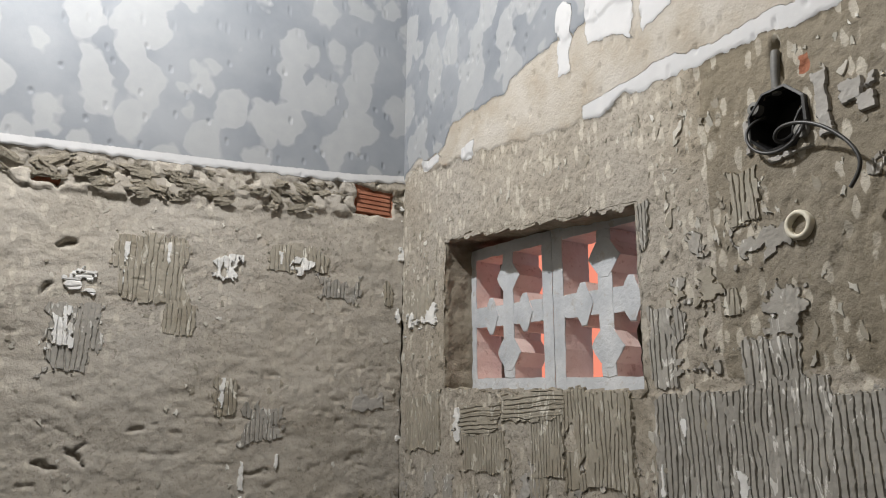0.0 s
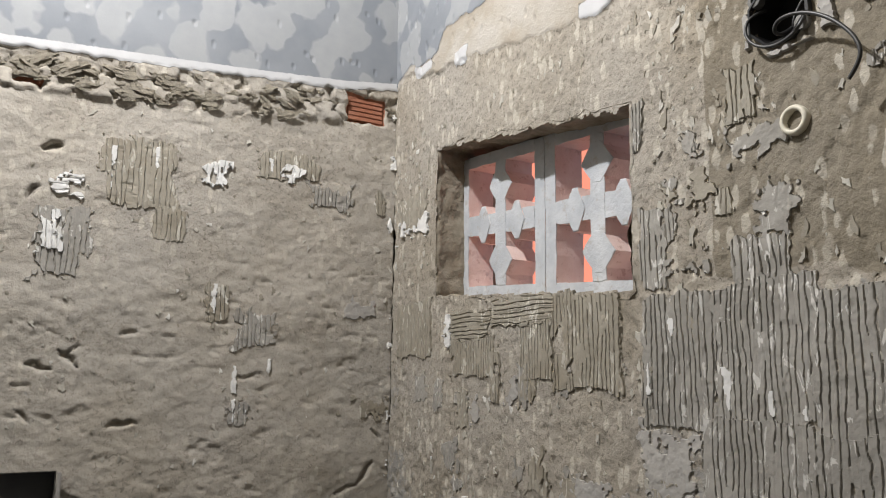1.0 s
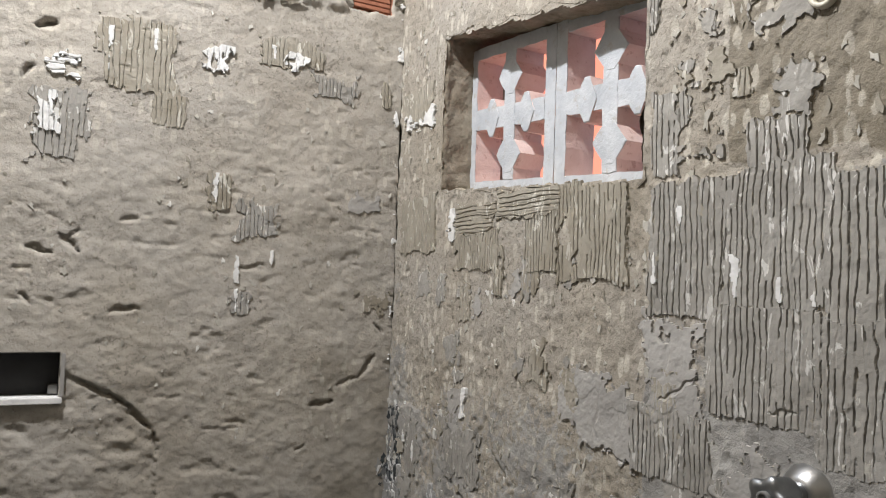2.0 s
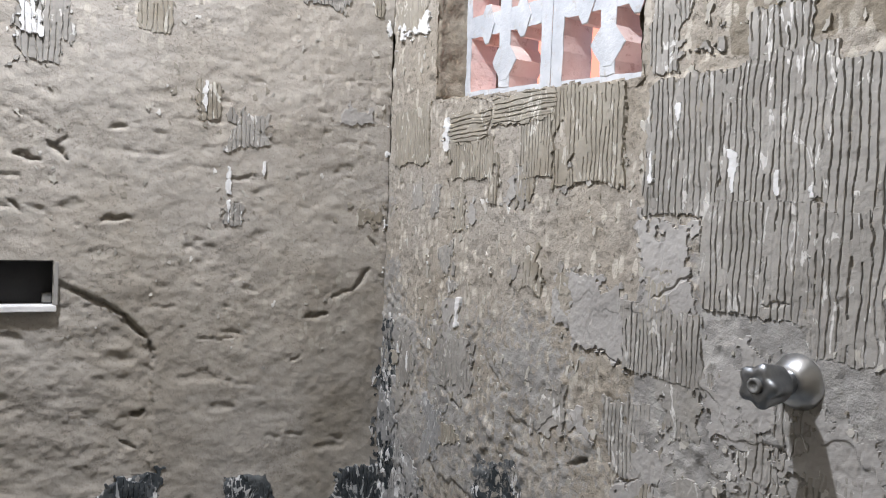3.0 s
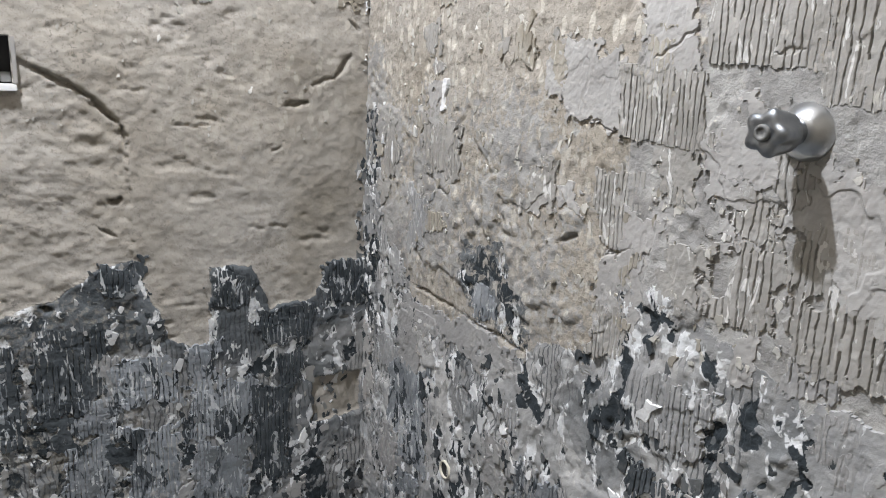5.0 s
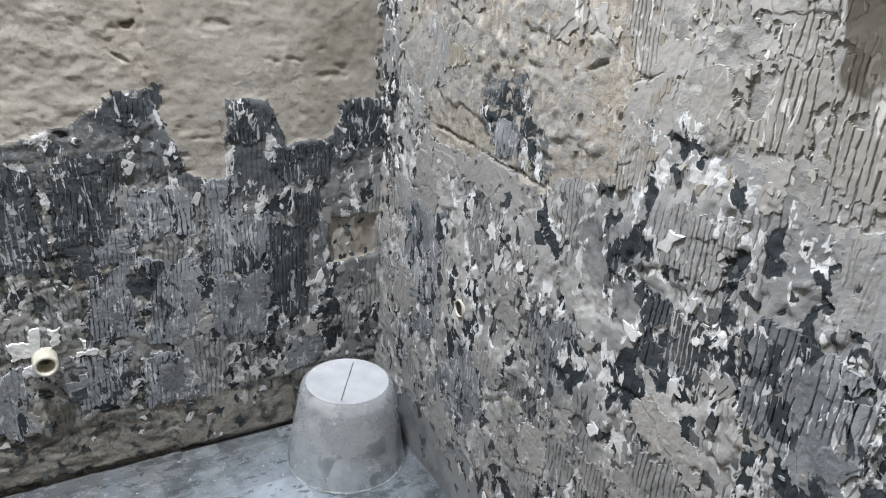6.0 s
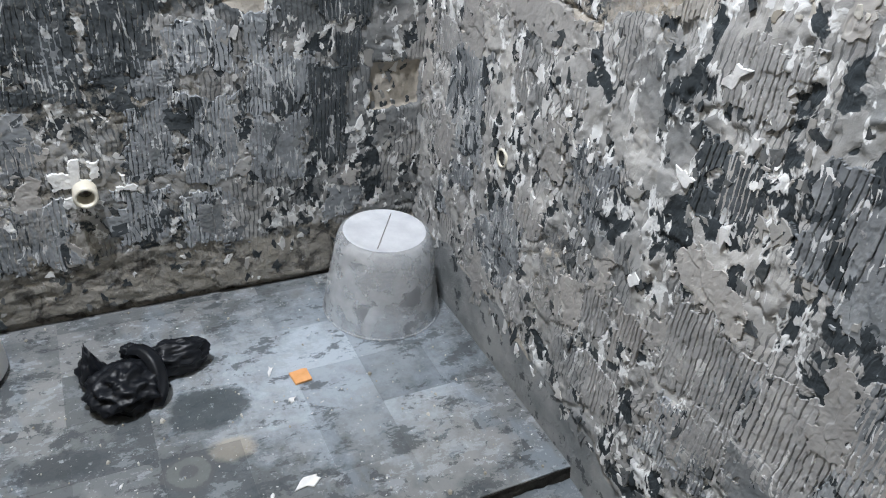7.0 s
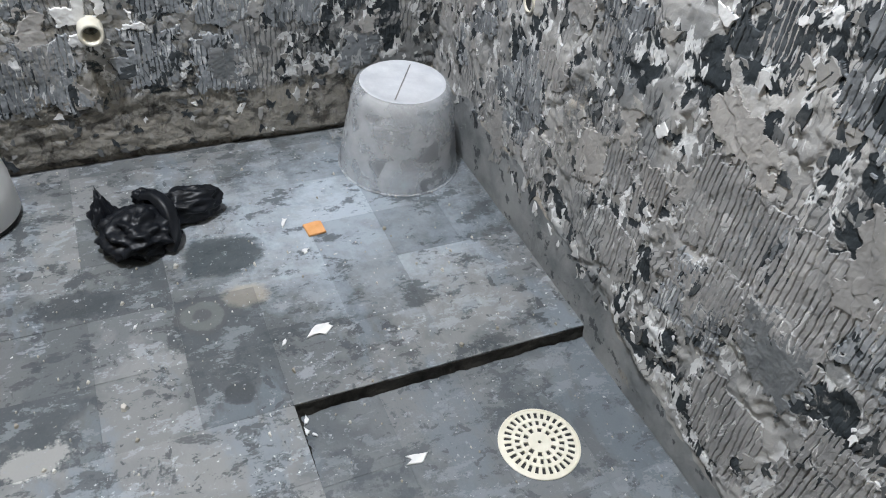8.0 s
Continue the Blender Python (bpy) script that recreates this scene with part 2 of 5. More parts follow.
        pale = m.calc("ADD", spot(-1.04, -0.82, 0.05, 0.035), m.calc("MULTIPLY", wob, 9.0))
        c = m.mix(m.span(pale, 1.0, 0.8, 0, 0.9), c, (0.46, 0.455, 0.43))
    c = m.mix(m.span(m.noise(42, 6, 0.72), 0.60, 0.66, 0, 0.7), c, (0.40, 0.425, 0.45))
    c = m.mix(m.span(m.noise(95, 3, 0.6), 0.68, 0.72, 0, 0.9), c, (0.66, 0.67, 0.66))
    # The lower floor is mixed darker all over.
    if lowered:
        c = m.mix(0.42, c, (0.085, 0.10, 0.112))
    c = m.mix(m.span(ch, 0.0, 0.6, 0.5, 0.0), c, (0.06, 0.07, 0.077))
    m.put(m.b.inputs["Roughness"], m.span(m.noise(9, 5), 0.3, 0.7, 0.40, 0.8))
    m.bump(m.noise(24, 6, 0.65), 0.004, 0.6)
    m.bump(m.noise(130, 3), 0.0016, 0.6)
    return m.color(c)


def bucket_material():
    """Thin milky plastic: partly clear, with smears of mortar on it."""
    m = Mat("cloudy_plastic", 0.34)
    smear = m.calc("MULTIPLY", m.span(m.noise(14, 5, 0.62, None, 0.5), 0.54, 0.57), m.span(m.noise(5, 2), 0.44, 0.52))
    c = m.mix(m.span(m.noise(9, 5), 0.4, 0.65), (0.80, 0.82, 0.84), (0.90, 0.91, 0.92))
    c = m.mix(m.calc("MULTIPLY", smear, 0.8), c, (0.17, 0.175, 0.19))
    m.put(m.b.inputs["Roughness"], m.span(m.noise(30, 5), 0.3, 0.7, 0.3, 0.55))
    clear = m.t.nodes.new("ShaderNodeBsdfTransparent")
    clear.inputs[0].default_value = (0.975, 0.98, 0.985, 1)
    both = m.t.nodes.new("ShaderNodeMixShader")
    m.put(both.inputs[0], m.calc("MAXIMUM", m.span(m.noise(13, 4, 0.6), 0.35, 0.65, 0.22, 0.34), m.calc("MULTIPLY", smear, 0.6)))
    m.t.links.new(clear.outputs[0], both.inputs[1])
    m.t.links.new(m.b.outputs[0], both.inputs[2])
    m.t.links.new(both.outputs[0], m.t.nodes["Material Output"].inputs[0])
    return m.color(c)


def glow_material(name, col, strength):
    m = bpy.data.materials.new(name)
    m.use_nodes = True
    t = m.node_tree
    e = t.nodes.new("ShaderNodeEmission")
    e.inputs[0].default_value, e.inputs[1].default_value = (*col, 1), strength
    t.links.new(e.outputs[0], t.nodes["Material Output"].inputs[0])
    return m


PLASTER = wall_material()
COMB_GREY = comb_material("combed_adhesive", (0.30, 0.288, 0.262), (0.41, 0.395, 0.365), (0.66, 0.65, 0.62), (0.25, 0.238, 0.215))
COMB_NEUTRAL = comb_material("grey_combed_adhesive", (0.28, 0.279, 0.272), (0.41, 0.406, 0.395), (0.64, 0.64, 0.63), (0.20, 0.203, 0.202))
COMB_BLUE = comb_material("blue_slate_combed_adhesive", (0.23, 0.247, 0.262), (0.40, 0.418, 0.435), (0.62, 0.63, 0.635), (0.13, 0.14, 0.148), 0.8)
COMB_SAND = comb_material("sandy_combed_adhesive", (0.30, 0.28, 0.235), (0.41, 0.385, 0.33), (0.62, 0.60, 0.54), (0.24, 0.21, 0.16))
COMB_DARK = comb_material("dark_combed_adhesive", (0.036, 0.042, 0.046), (0.115, 0.126, 0.134), (0.50, 0.51, 0.51), (0.055, 0.063, 0.068), 1.0)
COMB_MID = comb_material("slate_combed_adhesive", (0.19, 0.203, 0.213), (0.39, 0.405, 0.415), (0.58, 0.59, 0.59), (0.10, 0.108, 0.115), 1.0)
CHALK = plain_material("chalky_white_filler", (0.62, 0.62, 0.61), (0.80, 0.80, 0.79), 25, 0.85)
SKIM = plain_material("smooth_grey_skim", (0.315, 0.303, 0.284), (0.41, 0.396, 0.374), 9, 0.8, bump=0.0008)
TAUPE_SKIM = plain_material("smooth_taupe_skim", (0.25, 0.245, 0.236), (0.36, 0.352, 0.338), 7, 0.85, bump=0.0012)
SLATE_SKIM = plain_material("smooth_slate_skim", (0.115, 0.125, 0.131), (0.23, 0.238, 0.242), 9, 0.75, spots=(0.08, 0.085, 0.09))
CEMENT = plain_material("cement_mortar", (0.21, 0.18, 0.135), (0.36, 0.325, 0.26), 22, 0.95, bump=0.008, fine=60)
BOUNCE_BROWN = plain_material("bounce_cutting_brown", (0.15, 0.13, 0.10), (0.25, 0.225, 0.18), 14, 0.95, bump=0.006, fine=60)
RUBBLE = plain_material("broken_render", (0.29, 0.26, 0.205), (0.42, 0.385, 0.32), 26, 0.95, bump=0.005, fine=80)
BRICK = plain_material("clay_brick", (0.27, 0.105, 0.062), (0.36, 0.165, 0.105), 18, 0.9, bump=0.004, fine=70)
CLAY = plain_material("bare_clay", (0.68, 0.52, 0.47), (0.78, 0.66, 0.62), 14, 0.9, bump=0.003, spots=(0.50, 0.34, 0.29))
LIMEWASH = plain_material("limewashed_clay", (0.43, 0.455, 0.49), (0.58, 0.60, 0.625), 13, 0.85, bump=0.003, spots=(0.42, 0.40, 0.38))
PVC = plain_material("aged_pvc", (0.62, 0.58, 0.47), (0.72, 0.69, 0.60), 18, 0.5, bump=0.0006)
GRATE = plain_material("cream_plastic", (0.66, 0.63, 0.51), (0.76, 0.73, 0.62), 26, 0.45, bump=0.0006)
CHROME = plain_material("dull_chrome", (0.24, 0.252, 0.266), (0.36, 0.373, 0.388), 30, 0.40, 1.0, bump=0.0006)
BRIGHT_CHROME = plain_material("bright_chrome", (0.50, 0.508, 0.515), (0.62, 0.626, 0.632), 30, 0.30, 1.0, bump=0.0003)
BLACK = plain_material("black_plastic_and_hollows", (0.012, 0.012, 0.013), (0.022, 0.022, 0.023), 20, 0.55, bump=0.0005)
CONDUIT = plain_material("grey_conduit", (0.12, 0.12, 0.115), (0.20, 0.195, 0.18), 20, 0.6)
WIRE = plain_material("black_wire", (0.02, 0.02, 0.021), (0.05, 0.05, 0.05), 40, 0.42, bump=0)
BAG = plain_material("black_film", (0.005, 0.006, 0.008), (0.010, 0.0115, 0.015), 16, 0.42, bump=0.0015, fine=14)
BAG.node_tree.nodes["Principled BSDF"].inputs["Specular IOR Level"].default_value = 0.28
CARD = plain_material("orange_chip", (0.62, 0.30, 0.10), (0.72, 0.38, 0.16), 40, 0.8)
WHITE_PLASTIC = plain_material("white_plastic", (0.70, 0.70, 0.69), (0.80, 0.80, 0.79), 10, 0.4, bump=0.0005)
SCUFFED = plain_material("scuffed_plastic", (0.47, 0.485, 0.52), (0.63, 0.645, 0.67), 16, 0.5, bump=0.0008)
SLAB = plain_material("floor_bed", (0.10, 0.105, 0.11), (0.24, 0.245, 0.25), 14, 0.95, bump=0.006)
SHADE_BED = plain_material("shade_black_bed", (0.012, 0.012, 0.011), (0.05, 0.048, 0.042), 20, 0.9, bump=0.006)
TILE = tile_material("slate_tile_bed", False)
TILE_LOW = tile_material("darker_slate_tile_bed", True)
BUCKET = bucket_material()
OUTSIDE = glow_material("glowing_outside_wall", (1.0, 0.31, 0.20), 0.95)
CRUMBS = flake_material("adhesive_flakes", [(0, (0.040, 0.047, 0.052)), (0.40, (0.12, 0.126, 0.128)), (0.58, (0.30, 0.295, 0.28)), (0.80, (0.58, 0.58, 0.57)), (0.92, (0.78, 0.78, 0.77))])
PALE_CRUMBS = flake_material("pale_flakes", [(0, (0.30, 0.275, 0.225)), (0.35, (0.42, 0.40, 0.35)), (0.65, (0.52, 0.50, 0.45)), (0.92, (0.68, 0.67, 0.63))])


# ---- shape helpers ----
def link(name, data, parent=None, label="", kind=""):
    ob = new(name, data)
    ob.parent = parent
    return tagged(ob, label, kind=kind)


def part(name, bm, material, parent=None, label="", smooth=False, kind=""):
    me = bpy.data.meshes.new(name)
    bm.to_mesh(me)
    bm.free()
    for m in material if isinstance(material, (list, tuple)) else [material]:
        me.materials.append(m)
    if smooth:
        me.polygons.foreach_set("use_smooth", [True] * len(me.polygons))
    return link(name, me, parent, label, kind)


def thing(name, label, category, group="", at=(0, 0, 0)):
    ob = tagged(new(name), label, category, group)
    ob.location = at
    ob.empty_display_size = 0.05
    return ob


def box(bm, lo, hi, bevel=0.0):
    r = bmesh.ops.create_cube(bm, size=1.0)
    for v in r["verts"]:
        v.co = Vector([(a + b) / 2 + c * (b - a) for a, b, c in zip(lo, hi, v.co)])
    if bevel:
        bmesh.ops.bevel(bm, geom=list({e for v in r["verts"] for e in v.link_edges}), offset=bevel, segments=2, affect="EDGES")
    return bm


def prism(bm, outline, front, back, turn):
    """Extrudes a plan outline of (a, b) between two depths; turn(a, b, depth) gives the place."""
    f = [bm.verts.new(turn(a, b, front)) for a, b in outline]
    k = [bm.verts.new(turn(a, b, back)) for a, b in outline]
    bm.faces.new(f)
    bm.faces.new(k[::-1])
    for i in range(len(f)):
        j = (i + 1) % len(f)
        bm.faces.new((f[j], f[i], k[i], k[j]))
    return bm


def lathe(bm, profile, turn, steps=40, wave=None):
    """Turns (radius, along) about an axis; turn(a, b, along) gives the place."""
    rings = []
    for r, h in profile:
        ring = []
        for i in range(steps):
            a = 2 * math.pi * i / steps
            q = r * (wave(a, h) if wave else 1)
            ring.append(bm.verts.new(turn(q * math.cos(a), q * math.sin(a), h)))
        rings.append(ring)
    for p, q in zip(rings, rings[1:]):
        for i in range(steps):
            j = (i + 1) % steps
            bm.faces.new((p[i], p[j], q[j], q[i]))
    return rings


def tube(name, points, radius, material, parent, label=""):
    cu = bpy.data.curves.new(name, "CURVE")
    cu.dimensions, cu.bevel_depth, cu.bevel_resolution, cu.resolution_u = "3D", radius, 3, 10
    cu.use_fill_caps = True
    sp = cu.splines.new("NURBS")
    sp.points.add(len(points) - 1)
    for q, p in zip(sp.points, points):
        q.co = (*p, 1)
    sp.use_endpoint_u, sp.order_u = True, 4
    cu.materials.append(material)
    return link(name, cu, parent, label)


def left(u, h, z):
    """A place on the wall that faces the room's south: u from the corner, h out of the wall."""
    return (-u, -h, z)


def right(u, h, z):
    return (-h, -u, z)


# ---- relief, in numpy ----
def lattice(iu, iv, seed):
    h = (iu.astype(np.int64) * 374761393 + iv.astype(np.int64) * 668265263 + seed * 1442695041) & 0xFFFFFFFF
    h = ((h ^ (h >> 13)) * 1274126177) & 0xFFFFFFFF
    return ((h ^ (h >> 16)) & 0xFFFF) / 65535.0


def vnoise(u, v, seed=0):
    iu, iv = np.floor(u), np.floor(v)
    fu, fv = u - iu, v - iv
    fu, fv = fu * fu * (3 - 2 * fu), fv * fv * (3 - 2 * fv)
    a, b = lattice(iu, iv, seed), lattice(iu + 1, iv, seed)
    c, d = lattice(iu, iv + 1, seed), lattice(iu + 1, iv + 1, seed)
    return (a + (b - a) * fu) * (1 - fv) + (c + (d - c) * fu) * fv


def fbm(u, v, scale, octaves=4, seed=0, gain=0.5):
    """Layered noise about zero, in -1 to 1."""
    s, amp, total = 0.0, 1.0, 0.0
    for i in range(octaves):
        s = s + amp * (vnoise(u * scale, v * scale, seed + 17 * i) * 2 - 1)
        total, amp, scale = total + amp, amp * gain, scale * 2.03
    return s / total


def step(a, b, x):
    t = np.clip((x - a) / (b - a), 0, 1)
    return t * t * (3 - 2 * t)


def lumps(u, v, scale, seed):
    """Distance to the nearest of scattered points, and that cell's own number."""
    u, v = u * scale, v * scale
    iu, iv = np.floor(u), np.floor(v)
    best, own = np.full(u.shape, 9.0), np.zeros(u.shape)
    for du in (-1, 0, 1):
        for dv in (-1, 0, 1):
            a, b = iu + du, iv + dv
            d = np.hypot(a + lattice(a, b, seed) - u, b + lattice(a, b, seed + 5) - v)
            near = d < best
            best = np.where(near, d, best)
            own = np.where(near, lattice(a, b, seed + 9), own)
    return best, own


def line_z(u, points):
    p = np.array(points)
    return np.interp(u, p[:, 0], p[:, 1])


def frame_in(u, z, u0, z0, u1, z1):
    """How far inside a rectangle, in metres; negative outside."""
    return np.minimum(np.minimum(u - u0, u1 - u), np.minimum(z - z0, z1 - z))


def gash(u, z, a, b, width, depth, seed):
    """A ragged gouge from a to b."""
    (au, az), (bu, bz) = a, b
    uu, zz = u + 0.007 * fbm(u, z, 55, 3, seed), z + 0.007 * fbm(u, z, 55, 3, seed + 3)
    du, dz = bu - au, bz - az
    t = np.clip(((uu - au) * du + (zz - az) * dz) / (du * du + dz * dz), 0, 1)
    d = np.hypot(uu - au - t * du, zz - az - t * dz)
    w = 0.85 * width * (0.16 + 0.84 * np.sin(np.pi * np.clip(t, 0.03, 0.97)))
    under = step(-0.5, 1.0, (zz - az - t * dz) / w)
    return -depth * step(w, w * 0.3, d) * (0.45 + 0.55 * under)


# ---- the two hacked walls ----
NORTH_EDGE = [(0, 2.375), (0.16, 2.352), (0.45, 2.326), (0.75, 2.305), (0.98, 2.288), (2.1, 2.19)]
EAST_EDGE = [(0, 2.378), (0.08, 2.40), (0.17, 2.365), (0.315, 2.346), (0.518, 2.317), (0.666, 2.283), (0.80, 2.266), (0.865, 2.273), (1.0, 2.262), (1.103, 2.249), (1.155, 2.252), (1.211, 2.236), (1.296, 2.233), (1.35, 2.227), (2.8, 2.1)]
EAST_PAINT = [(0, 2.385), (0.09, 2.41), (0.20, 2.395), (0.235, 2.405), (0.26, 2.447), (0.38, 2.44), (0.505, 2.443), (0.525, 2.466), (0.70, 2.472), (0.82, 2.472), (0.91, 2.455), (1.1, 2.45), (2.8, 2.46)]
NORTH_DARK = [(0, 0.905), (0.12, 0.89), (0.135, 0.815), (0.25, 0.80), (0.295, 0.905), (0.395, 0.915), (0.405, 0.71), (0.49, 0.755), (0.52, 0.85), (0.555, 0.945), (0.63, 0.935), (0.73, 0.87), (0.84, 0.85), (2.1, 0.83)]
EAST_DARK = [(0, 1.24), (0.07, 1.20), (0.11, 1.0), (0.2, 0.93), (0.3, 0.86), (0.66, 0.87), (0.72, 0.93), (0.84, 0.97), (0.88, 1.07), (1.0, 1.09), (1.1, 1.04), (1.3, 1.0), (2.8, 1.0)]
WINDOW = [(0.225, 1.795), (0.875, 1.748), (0.885, 2.068), (0.225, 2.158)]
NICHE = (0.752, 1.315, 0.93, 1.412)
BOX_U, BOX_Z, BOX_R = 1.177, 2.108, 0.051

NORTH_GASHES = [((0.72, 1.35), (0.635, 1.305), 0.009, 0.02), ((0.635, 1.305), (0.57, 1.245), 0.010, 0.022), ((0.57, 1.245), (0.555, 1.20), 0.007, 0.02),
                ((0.67, 1.497), (0.61, 1.503), 0.012, 0.018), ((0.22, 1.28), (0.15, 1.285), 0.010, 0.02), ((0.145, 1.325), (0.09, 1.345), 0.007, 0.014),
                ((0.085, 1.345), (0.045, 1.40), 0.012, 0.02), ((0.83, 1.625), (0.79, 1.615), 0.013, 0.022), ((0.775, 1.655), (0.735, 1.62), 0.010, 0.02)]
NORTH_PITS = [((0.84, 2.085), (0.80, 2.09), 0.016, 0.03), ((0.595, 1.075), (0.57, 1.08), 0.012, 0.03), ((0.745, 0.862), (0.72, 0.855), 0.014, 0.03),
              ((0.76, 1.645), (0.73, 1.665), 0.006, 0.014), ((0.845, 1.53), (0.81, 1.505), 0.007, 0.016), ((0.25, 1.17), (0.22, 1.19), 0.005, 0.010),
              ((0.47, 1.24), (0.36, 1.235), 0.004, 0.008), ((0.05, 1.475), (0.02, 1.45), 0.006, 0.014), ((0.66, 1.69), (0.62, 1.70), 0.006, 0.012),
              ((0.40, 1.60), (0.34, 1.61), 0.006, 0.010), ((0.86, 1.97), (0.84, 2.0), 0.012, 0.02), ((0.62, 1.02), (0.585, 1.0), 0.007, 0.014)]
EAST_GASHES = [((0.24, 0.897), (0.44, 0.89), 0.006, 0.014), ((0.44, 0.89), (0.67, 0.88), 0.006, 0.014), ((0.93, 1.41), (1.0, 1.45), 0.007, 0.012),
               ((0.79, 1.135), (0.74, 1.10), 0.006, 0.012), ((0.84, 1.10), (0.92, 1.135), 0.005, 0.01), ((0.80, 1.315), (0.86, 1.30), 0.006, 0.01),
               ((1.12, 1.42), (1.16, 1.43), 0.006, 0.01), ((0.3, 1.16), (0.4, 1.12), 0.005, 0.01), ((1.185, 2.235), (1.185, 2.16), 0.018, 0.02),
               ((1.07, 2.20), (1.075, 2.08), 0.003, 0.006)]


def north_relief(u, z):
    """Height of the plaster out of the wall's plane, and its two sets of zone masks."""
    w = z + 0.010 * fbm(u, z, 35, 3, 3)
    wu = u + 0.010 * fbm(u, z, 40, 3, 8)
    edge = line_z(u, NORTH_EDGE)
    paint = step(-0.004, 0.002, z + 0.006 * fbm(u, z, 60, 3, 5) - edge)
    strip = step(0.105, 0.085, edge - w) * (1 - paint)
    h = 0.0065 * fbm(u, z, 5, 3, 11) + 0.0034 * fbm(u, z * 1.4, 19, 4, 12, 0.6) + 0.0016 * fbm(u, z, 70, 3, 13, 0.6)
    # small horizontal tears
    tear = fbm(u * 0.6, z * 1.6, 30, 3, 21)
    h -= 0.0035 * step(0.34, 0.55, tear) * step(-0.1, 0.3, fbm(u, z, 5, 2, 22))
    d, own = lumps(u * 0.8, w * 1.25, 26, 31)
    crust = -0.001 + 0.011 * own * step(0.72, 0.62, d) - 0.007 * step(0.62, 0.74, d) + 0.003 * fbm(u, z, 50, 3, 33)
    h = h * (1 - strip) + crust * strip
    # a deeper, coarser coat where the render has fallen off
    low = step(-0.006, 0.006, line_z(wu, [(0, 0), (0.552, 0), (0.558, 1.20), (0.575, 1.25), (0.64, 1.31), (0.75, 1.37), (0.95, 1.33), (2.1, 1.3)]) - w)
    h += low * (-0.008 + 0.0046 * fbm(u, z * 1.4, 28, 4, 41, 0.6))
    dark = step(-0.006, 0.006, line_z(wu, NORTH_DARK) - w)
    foot = step(0.02, -0.02, w - 0.165 + 0.06 * np.clip(u - 0.6, 0, 1))
    hole = step(-0.004, 0.006, frame_in(wu, w, 0.015, 0.478, 0.147, 0.60))
    dd, oo = lumps(u, z, 42, 51)
    h += dark * (0.006 + 0.002 * oo * step(0.8, 0.3, dd) * (1 - foot)) - 0.004 * foot - hole * 0.012 - 0.014 * step(0.018, 0.010, w)
    for i, (a, b, wd, dp) in enumerate(NORTH_GASHES + NORTH_PITS):
        h += gash(u, z, a, b, wd, dp, 60 + i)
    h = h * (1 - paint) + paint * (0.010 + 0.0012 * fbm(u, z, 9, 3, 71))
    nick_d, nick_o = lumps(u * 2.4, z * 0.8, 10, 75)
    h -= paint * 0.004 * step(0.085, 0.045, nick_d) * (nick_o > 0.35)
    brick = step(-0.004, 0.004, frame_in(wu, w, 0.035, 2.272, 0.145, 2.345)) + step(-0.004, 0.004, frame_in(wu, w, 0.85, 2.222, 0.905, 2.252))
    h -= 0.014 * np.clip(brick, 0, 1)
    lip = step(0.03, 0.012, z - edge) * paint
    flat = np.zeros_like(u)
    sq = step(0.3, 0.6, fbm(u, z, 6, 3, 81)) * (1 - dark) * 0.35
    zone_a = np.stack([paint, dark * (1 - hole) * (0.95 - 0.42 * foot), sq + 0.12 * low * 0, flat], 1)
    damp = foot * 0.62 + 0.5 * step(0.15, 0.45, fbm(u, z, 7, 3, 83)) * dark * step(0.75, 0.3, z) * 0.8 + low * step(1.0, 0.86, z) * 0.45
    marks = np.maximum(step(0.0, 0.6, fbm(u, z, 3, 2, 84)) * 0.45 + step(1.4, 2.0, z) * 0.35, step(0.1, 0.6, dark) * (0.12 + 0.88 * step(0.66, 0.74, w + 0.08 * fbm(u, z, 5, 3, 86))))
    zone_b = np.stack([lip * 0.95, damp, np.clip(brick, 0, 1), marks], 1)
    return h, zone_a, zone_b


